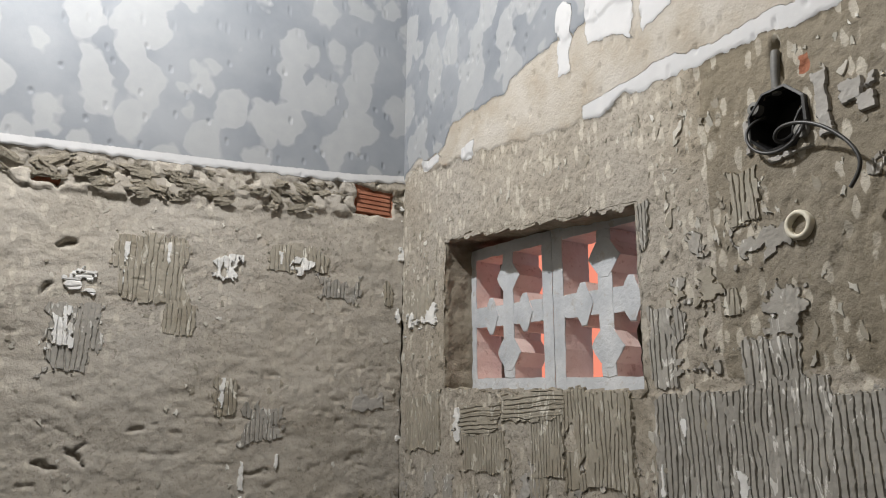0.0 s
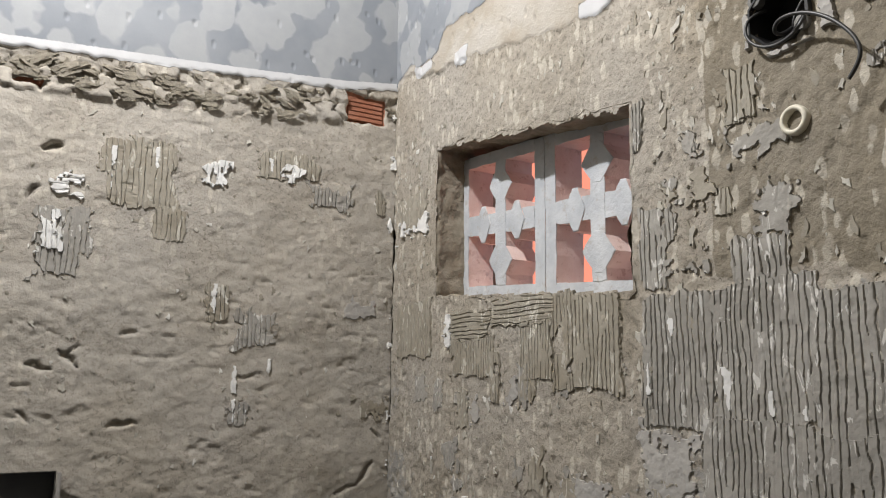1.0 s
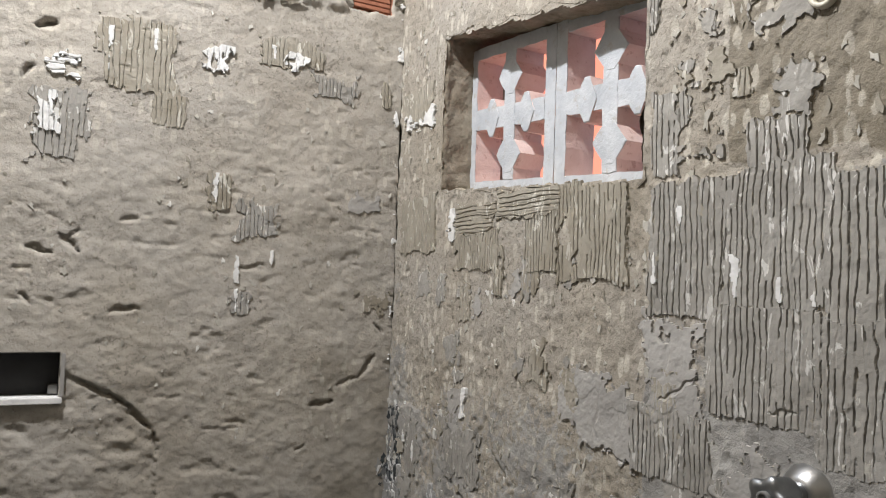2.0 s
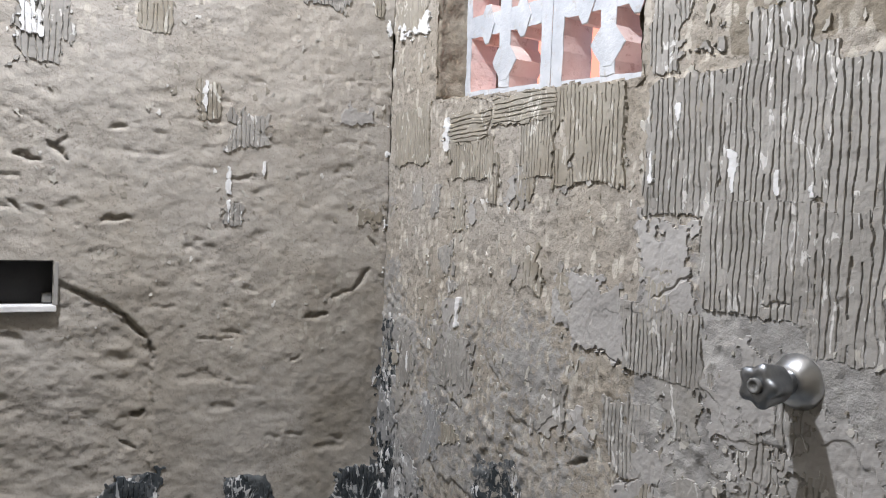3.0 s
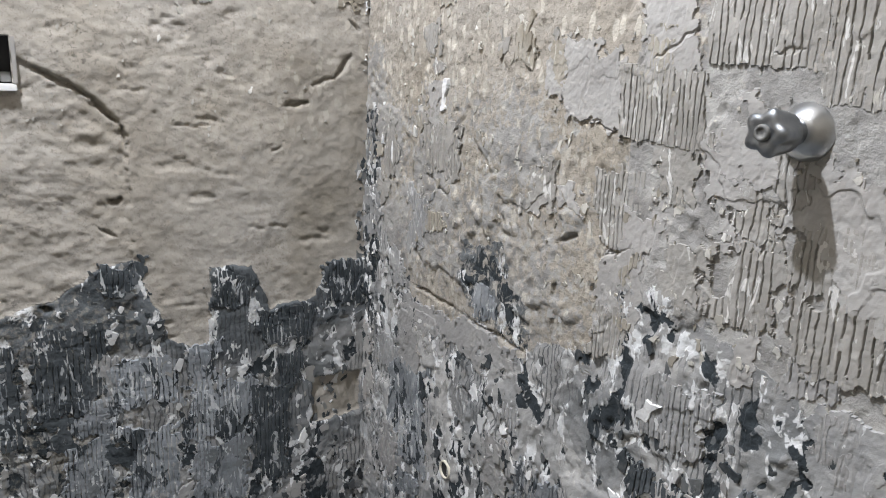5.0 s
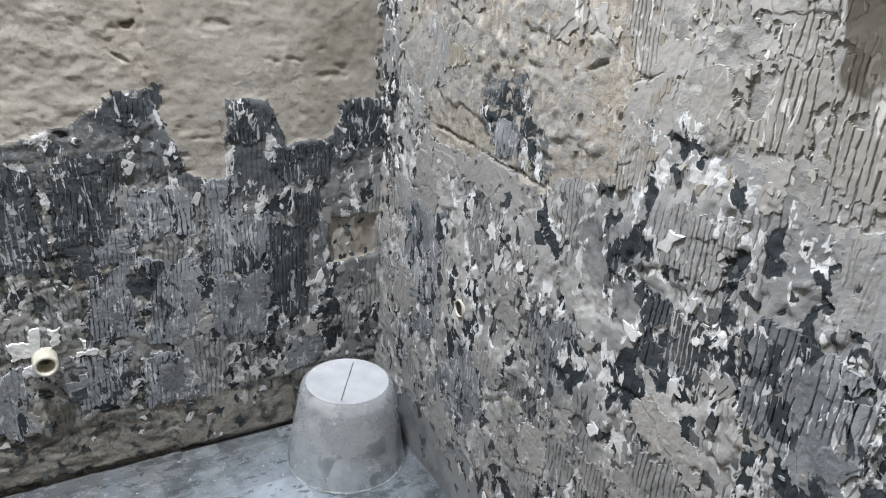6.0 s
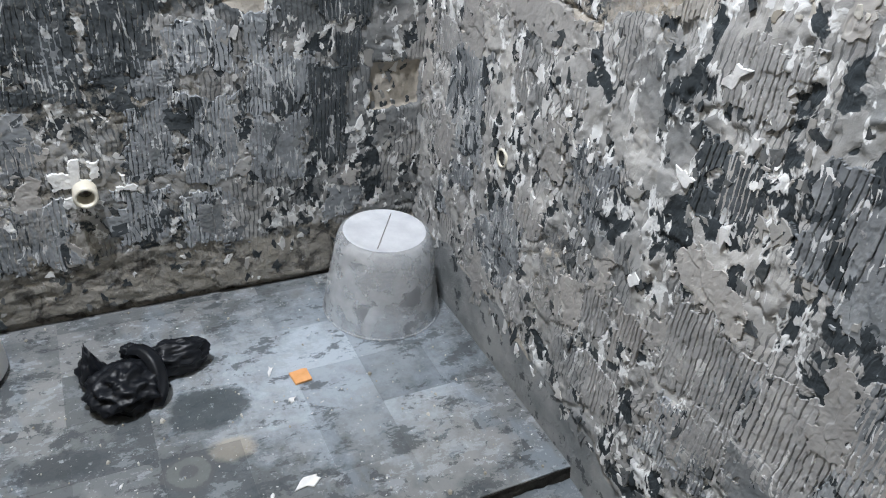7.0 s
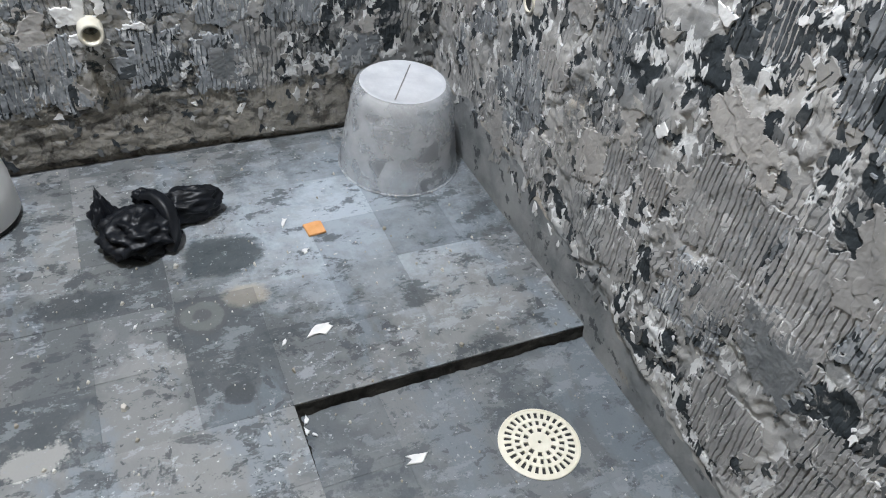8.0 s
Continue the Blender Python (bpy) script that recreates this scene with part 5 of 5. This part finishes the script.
# ---- black bag ----
def crumple(bm, centre, radii, seed, turn=0.0, sub=5, amount=0.32, folds=6, knot=(0.5, 0.3, 0.8)):
    """A slack pouch of thin film: sharp folds that run out from its knot, and flat facets between them."""
    r = bmesh.ops.create_icosphere(bm, subdivisions=sub, radius=1.0)
    rot = Matrix.Rotation(turn, 3, "Z")
    axis = Vector(knot).normalized()
    side = axis.orthogonal().normalized()
    other = axis.cross(side)
    for v in r["verts"]:
        n = v.co.normalized()
        q = n * 1.9 + Vector((seed * 3.7, seed * 1.3, 0))
        ang = math.atan2(n.dot(other), n.dot(side)) + 0.9 * noise.noise(q * 1.1)
        away = math.sqrt(max(0.0, 1 - n.dot(axis) ** 2))
        f = 1 - amount * 0.9 * abs(noise.noise(q * 0.9)) * 1.6
        f += away * amount * 0.55 * (0.5 - abs(math.sin(folds * 0.5 * ang)))
        f += amount * 0.45 * (0.3 - abs(noise.noise(q * 2.6 + Vector((5, 1, 2))))) + 0.035 * (0.3 - abs(noise.noise(q * 6.0)))
        p = rot @ Vector((n.x * radii[0], n.y * radii[1], n.z * radii[2])) * f
        v.co = Vector(centre) + p
        v.co.z = max(v.co.z, 0.002 + 0.004 * abs(noise.noise(q * 4)))


def ribbon(bm, path, wide, seed):
    """A creased strip of film along a path, pinched into a valley along its middle."""
    rows, n = [], len(path)
    for i, p in enumerate(path):
        p = Vector(p)
        ahead = (Vector(path[min(i + 1, n - 1)]) - Vector(path[max(i - 1, 0)])).normalized()
        across = ahead.cross(Vector((0.25, 0.1, 1))).normalized()
        up = across.cross(ahead)
        w = wide * (0.7 + 0.4 * math.sin(math.pi * i / (n - 1)))
        rows.append([bm.verts.new(p + across * w * a + up * (h * w + 0.003 * noise.noise(p * 60 + Vector((seed, a, 0))))) for a, h in ((-1, -0.55), (-0.8, 0.2), (-0.35, 0.45), (0, 0.15), (0.4, 0.5), (0.85, 0.1), (1, -0.55))])
    for p, q in zip(rows, rows[1:]):
        for k in range(6):
            bm.faces.new((p[k], p[k + 1], q[k + 1], q[k]))


def smooth_path(points, count):
    """Points along a soft curve through the given ones."""
    out = []
    for i in range(count):
        t = i / (count - 1) * (len(points) - 1)
        k = min(int(t), len(points) - 2)
        f = t - k
        a, b, c, d = (Vector(points[min(max(k + j, 0), len(points) - 1)]) for j in (-1, 0, 1, 2))
        out.append(0.5 * (2 * b + (c - a) * f + (2 * a - 5 * b + 4 * c - d) * f * f + (3 * b - a - 3 * c + d) * f ** 3))
    return out


def bag():
    root = thing("rubbish_bag", "crumpled black plastic bag knotted and lying on the floor", "bag", at=(-0.785, -0.305, 0.003))
    root.scale = (0.82, 0.82, 0.84)
    bm = bmesh.new()
    crumple(bm, (-0.040, -0.030, 0.040), (0.108, 0.088, 0.066), 1, 0.25, folds=7)
    part("pouch", bm, BAG, root, smooth=True)
    bm = bmesh.new()
    crumple(bm, (0.085, 0.050, 0.040), (0.112, 0.052, 0.056), 2, 0.12, folds=5, knot=(-0.9, 0.1, 0.3), amount=0.24)
    part("pouch", bm, BAG, root, smooth=True)
    bm = bmesh.new()
    crumple(bm, (-0.112, 0.050, 0.045), (0.046, 0.036, 0.058), 3, -0.5, 4, 0.40, 5)
    for v in bm.verts:
        lift = max(0.0, v.co.z - 0.055) / 0.045
        v.co += Vector((-0.010 * lift, 0.012 * lift, 0.030 * lift * lift))
        v.co.x += (-0.118 - v.co.x) * 0.55 * min(lift, 1.0)
    part("ear", bm, BAG, root, smooth=True)
    bm = bmesh.new()
    ribbon(bm, smooth_path([(-0.030, 0.055, 0.055), (-0.012, 0.052, 0.098), (0.020, 0.026, 0.110), (0.044, -0.020, 0.092), (0.046, -0.062, 0.052), (0.024, -0.090, 0.012)], 26), 0.020, 2)
    part("twisted_loop", bm, BAG, root, smooth=True)
    bm = bmesh.new()
    crumple(bm, (-0.012, 0.055, 0.085), (0.030, 0.024, 0.032), 4, 0, 4, 0.4, 5)
    part("knot", bm, BAG, root, smooth=True)


bag()


# ---- small litter on the floor ----
def shard(name, at, outline, thick, material, turn, label, category, group=""):
    bm = bmesh.new()
    prism(bm, outline, thick, 0, lambda a, b, d: (a, b, d))
    bmesh.ops.bevel(bm, geom=[e for e in bm.edges if e.verts[0].co.z > thick * 0.5 and e.verts[1].co.z > thick * 0.5], offset=min(0.0012, thick * 0.4), segments=1, affect="EDGES")
    ob = tagged(part(name, bm, material), label, category, group)
    ob.location, ob.rotation_euler = at, (0, 0, turn)
    return ob


shard("tile_chip", (-0.450, -0.388, 0.002), [(-0.021, -0.021), (0.020, -0.022), (0.023, 0.018), (0.014, 0.022), (-0.020, 0.021)], 0.005, CARD, 0.12, "small orange ceramic tile chip on the floor", "chip")
LITTER = [(-0.445, -1.012, LOW + 0.002, 0.030, 1), (-0.525, -0.69, 0.002, 0.030, 2), (-0.49, -0.455, 0.002, 0.014, 3), (-0.51, -0.345, 0.002, 0.018, 6), (-0.60, -0.70, 0.002, 0.010, 4), (-0.86, -0.57, 0.002, 0.009, 5), (-0.607, -0.872, LOW + 0.003, 0.013, 7), (-0.612, -0.895, LOW + 0.003, 0.010, 9), (-0.600, -0.905, LOW + 0.003, 0.007, 10)]
for x, y, z, s, k in LITTER:
    out = [(s * (0.6 + 0.4 * math.sin(k * 3 + j * 2.1)) * math.cos(j * 0.785) * 1.2, s * (0.6 + 0.4 * math.cos(k + j * 1.7)) * math.sin(j * 0.785) * 0.6) for j in range(8)]
    shard("plaster_scrap", (x, y, z), out, 0.0035, CHALK, 0.2 * k, "chalky white plaster scrap on the floor", "scrap", "floor scraps")
LITTER_DUST = 420
verts, faces = [], []
rng = np.random.default_rng(11)
for i in range(LITTER_DUST):
    x, y, s = rng.uniform(-1.15, -0.01), rng.uniform(-1.3, -0.01), 0.0022 * math.exp(rng.normal(0, 0.5))
    z = (LOW if x > STEP_U and y < STEP_Y else 0.0) + 0.0015
    k, n = len(verts), 5
    for ring in (0, 1):
        verts += [(x + s * (1 - 0.3 * ring) * (0.6 + 0.4 * math.sin(j * 2 + i)) * math.cos(j * 1.257), y + s * (1 - 0.3 * ring) * math.sin(j * 1.257), z + ring * s * 0.8) for j in range(n)]
    faces.append(tuple(range(k + n, k + 2 * n)))
    faces += [(k + j, k + (j + 1) % n, k + n + (j + 1) % n, k + n + j) for j in range(n)]
me = bpy.data.meshes.new("floor_grit")
me.from_pydata(verts, [], faces)
me.materials.append(PALE_CRUMBS)
tagged(new("floor_grit", me), "pale plaster grit scattered over the floor", "grit", kind="stuff")


# ---- shower valve ----
def valve(u, z):
    root = thing("shower_valve", "dull chrome shower valve with lobed handle on the wall", "valve")
    out = lambda a, b, h: right(u + a, h, z + b)
    bm = bmesh.new()
    lathe(bm, [(0.0350, 0.002), (0.0360, 0.006), (0.0345, 0.010), (0.0290, 0.019), (0.0220, 0.026), (0.0185, 0.029), (0.010, 0.030)], out, 56)
    part("escutcheon", bm, BRIGHT_CHROME, root, "polished conical wall plate", smooth=True)
    bm = bmesh.new()
    lathe(bm, [(0.0150, 0.024), (0.0150, 0.046), (0.0165, 0.048)], out, 40)
    part("stem", bm, CHROME, root, smooth=True)
    bm = bmesh.new()
    lobed = lambda a, h: 1 + 0.14 * math.cos(5 * a) * step(0.045, 0.065, np.float64(h))
    rings = lathe(bm, [(0.012, 0.042), (0.0185, 0.043), (0.0225, 0.049), (0.0225, 0.060), (0.0235, 0.074), (0.0250, 0.081), (0.0238, 0.0855), (0.016, 0.088), (0.0125, 0.087), (0.004, 0.087)], out, 80, lobed)
    bm.faces.new(rings[-1])
    handle = part("handle", bm, CHROME, root, "dull grey lobed handle", smooth=True)
    bm = bmesh.new()
    rings = lathe(bm, [(0.0095, 0.0860), (0.0095, 0.0905), (0.008, 0.0917), (0.0055, 0.0917), (0.005, 0.0900), (0.001, 0.0900)], out, 36)
    part("cap", bm, CONDUIT, handle, "dark round cap", smooth=True)


valve(1.175, 1.333)


# ---- pipes ----
def pipe_stub(place, u, z, outer, inner, reach, label):
    root = thing("pipe_stub", label, "pipe")
    out = lambda a, b, h: place(u + a, h, z + b)
    bm = bmesh.new()
    lathe(bm, [(outer, -0.03), (outer, reach - 0.003), (outer - 0.002, reach), (inner + 0.001, reach), (inner, reach - 0.002), (inner, -0.03)], out, 48)
    part("sleeve", bm, PVC, root, smooth=True)
    bm = bmesh.new()
    rings = lathe(bm, [(inner, -0.012), (0.001, -0.012)], out, 32)
    part("plug", bm, CEMENT, root, "dark mortar inside the pipe")
    return root


pipe_stub(right, 1.190, 1.948, 0.0205, 0.0135, 0.011, "short cream plastic pipe stub sticking out of the wall")
pipe_stub(left, 0.826, 0.352, 0.0265, 0.0185, 0.042, "cream plastic waste pipe stub in splashed white filler")
bm = bmesh.new()
lathe(bm, [(0.0205, -0.02), (0.0205, 0.012), (0.0195, 0.014), (0.0175, 0.014), (0.0165, -0.02)], lambda a, b, h: right(0.436 + a, h, 0.525 + b), 32)
hole_pipe = thing("water_pipe", "pale plastic water pipe end set in the wall", "pipe")
part("sleeve", bm, PVC, hole_pipe, smooth=True)
# Flat black disc near the mouth, painted in for the pipe's shaded hollow.
bm = bmesh.new()
lathe(bm, [(0.0172, 0.009), (0.0005, 0.008)], lambda a, b, h: right(0.436 + a, h, 0.525 + b), 24)
part("bore_dark_disc", bm, BLACK, hole_pipe)
for k, area in enumerate([(0.830, 0.358, 0.892, 0.396), (0.826, 0.376, 0.852, 0.428), (0.786, 0.372, 0.814, 0.424), (0.793, 0.360, 0.848, 0.390), (0.842, 0.308, 0.884, 0.352), (0.712, 0.332, 0.768, 0.358), (0.730, 0.345, 0.752, 0.384)]):
    patch(wall_north, left, north_relief, area, 0, CHALK, 900 + 3 * k, thick=0.005, edge=0.016, name="filler_splash")


# ---- electric box, conduit and wires ----
def wall_box(u, z, r):
    root = thing("junction_box", "black octagonal electric box open in the wall with loose wires", "electric box")
    oct8 = lambda q: [(u + q * math.cos(math.pi / 8 + i * math.pi / 4), z + q * math.sin(math.pi / 8 + i * math.pi / 4)) for i in range(8)]
    bm = bmesh.new()
    rings = [[bm.verts.new(right(a, h, b)) for a, b in oct8(q)] for q, h in ((r - 0.001, -0.05), (r - 0.001, 0.010), (r - 0.005, 0.011), (r - 0.006, -0.046))]
    for p, q in zip(rings, rings[1:]):
        for i in range(8):
            j = (i + 1) % 8
            bm.faces.new((p[i], p[j], q[j], q[i]))
    bm.faces.new(rings[-1])
    shell = part("shell", bm, BLACK, root)
    for a, b in ((-0.036, 0.030), (0.034, -0.030)):
        bm = bmesh.new()
        lathe(bm, [(0.010, -0.004), (0.010, 0.009), (0.004, 0.010), (0.0035, 0.004), (0.0005, 0.004)], lambda x, y, h: right(u + a + x, h, z + b + y), 20)
        part("screw_lug", bm, CONDUIT, shell, "grey screw lug")
    tube("conduit", [right(u, 0.0, z + 0.04), right(u, 0.002, z + 0.06), right(u + 0.001, 0.0, z + 0.085), right(u + 0.002, -0.004, z + 0.108)], 0.0065, CONDUIT, root, "grey conduit in a chase")
    tail = ((0.022, -0.03, 0.0), (0.010, 0.0, -0.035), (0.006, 0.028, -0.046), (0.010, 0.032, -0.028), (0.034, 0.032, -0.024), (0.072, 0.032, -0.038), (0.106, 0.033, -0.070), (0.127, 0.034, -0.102), (0.126, 0.034, -0.122), (0.108, 0.034, -0.141))
    tube("wire", [right(u + a, h, z + b) for a, h, b in tail], 0.0027, WIRE, root, "loose black wire")
    loop = ((0.03, -0.03, 0.01), (0.044, 0.01, -0.018), (0.038, 0.016, -0.040), (0.018, 0.018, -0.052), (-0.008, 0.018, -0.054), (-0.036, 0.018, -0.040), (-0.050, 0.018, -0.014), (-0.042, 0.014, 0.008), (-0.030, -0.01, 0.018))
    tube("wire", [right(u + a, h, z + b) for a, h, b in loop], 0.0024, WIRE, root)
    tube("wire", [right(u + a, h, z + b) for a, h, b in ((0.03, -0.03, 0.03), (0.024, 0.0, 0.0), (0.012, 0.01, -0.03), (0.012, -0.02, -0.04))], 0.0020, WIRE, root)
    tube("wire", [right(u + a, h, z + b) for a, h, b in ((0.04, -0.02, 0.02), (0.02, 0.0, 0.008), (0.005, -0.03, -0.01))], 0.0020, CONDUIT, root)


wall_box(BOX_U, BOX_Z, BOX_R)
for k, area in enumerate([(1.235, 2.06, 1.256, 2.15), (1.15, 2.046, 1.23, 2.06), (1.115, 2.07, 1.132, 2.13)]):
    patch(wall_east, right, east_relief, area, 0, SKIM, 930 + 3 * k, thick=0.005, edge=0.010, name="filler_ridge")
for k, area in enumerate([(1.27, 2.09, 1.30, 2.12), (1.285, 2.07, 1.32, 2.10), (1.30, 2.10, 1.325, 2.125)]):
    patch(wall_east, right, east_relief, area, 0, SKIM, 950 + 3 * k, thick=0.006, edge=0.014, name="filler_splash")


# ---- flush box in the other wall ----
def flush_box():
    u0, z0, u1, z1 = NICHE
    root = thing("flush_box", "empty rectangular outlet box sunk in the plaster", "outlet box")
    t, front, back = 0.005, 0.004, 0.06

    def slab_piece(name, a, b, c, d, h0, h1, material, label=""):
        bm = bmesh.new()
        lo, hi = left(c, h1, b), left(a, h0, d)
        box(bm, [min(p, q) for p, q in zip(lo, hi)], [max(p, q) for p, q in zip(lo, hi)], 0.0012)
        part(name, bm, material, root, label)

    slab_piece("bottom", u0 - 0.003, z0 - 0.009, u1, z0 + 0.003, -back, 0.010, CHALK, "pale plastic lower edge")
    slab_piece("top", u0, z1 - 0.004, u1, z1 + 0.003, -back, -0.004, CONDUIT)
    slab_piece("side", u0 - 0.006, z0 + 0.004, u0 + 0.002, z1 - 0.004, -back, 0.004, SKIM)
    slab_piece("side", u1 - 0.002, z0 + 0.004, u1 + 0.006, z1 - 0.004, -back, 0.004, SKIM)
    slab_piece("back", u0, z0, u1, z1, -back - 0.004, -back, BLACK, "dark back plate")
    slab_piece("lug", u0 + 0.004, z0 + 0.006, u0 + 0.022, z0 + 0.026, -0.05, -0.03, CONDUIT)


flush_box()


# ---- broken mortar and bare bricks along the paint's edge ----
def hollow_brick(u0, z0, u1, z1):
    bm = bmesh.new()
    n = 5
    box(bm, left(u1, -0.03, z0), left(u0, -0.010, z1))
    for i in range(n):
        a, b = z0 + (z1 - z0) * (i + 0.05) / n, z0 + (z1 - z0) * (i + 0.90) / n
        lo, hi = left(u1, -0.010, a), left(u0, -0.0045, b)
        box(bm, [min(p, q) for p, q in zip(lo, hi)], [max(p, q) for p, q in zip(lo, hi)], 0.0012)
    part("brick", bm, BRICK, wall_north, "bare red hollow brick with grooves")


hollow_brick(0.040, 2.276, 0.140, 2.338)


def lump_mesh(seed):
    bm = bmesh.new()
    r = bmesh.ops.create_icosphere(bm, subdivisions=3, radius=1.0)
    for v in r["verts"]:
        q = v.co * 1.3 + Vector((seed * 2.9, seed, 0))
        v.co *= 0.75 + 0.55 * noise.noise(q) + 0.22 * noise.noise(q * 2.7)
        v.co = Vector([round(c * 2.2) / 2.2 * 0.6 + c * 0.4 for c in v.co])
    me = bpy.data.meshes.new("mortar_lump")
    bm.to_mesh(me)
    bm.free()
    me.materials.append(RUBBLE)
    return me


LUMPS = [lump_mesh(k) for k in range(7)]
rng = np.random.default_rng(21)
for i in range(84):
    u = rng.uniform(0.0, 1.12)
    if 0.02 < u < 0.16 and rng.uniform() < 0.8:
        continue
    drop = rng.beta(1.6, 1.8) * 0.088 + 0.006
    z = float(line_z(np.array(u), NORTH_EDGE)) - drop
    s = rng.uniform(0.007, 0.021) * (1.15 if u > 0.5 else 0.9)
    ob = link("mortar_lump", LUMPS[i % 7], wall_north)
    ob.location = left(u, rng.uniform(0.0, 0.008), z)
    ob.scale = (s * rng.uniform(1.2, 2.4), s * rng.uniform(0.25, 0.42), s * rng.uniform(0.6, 1.0))
    ob.rotation_euler = (rng.uniform(-0.3, 0.3), rng.uniform(-0.5, 0.5), rng.uniform(-0.25, 0.25))
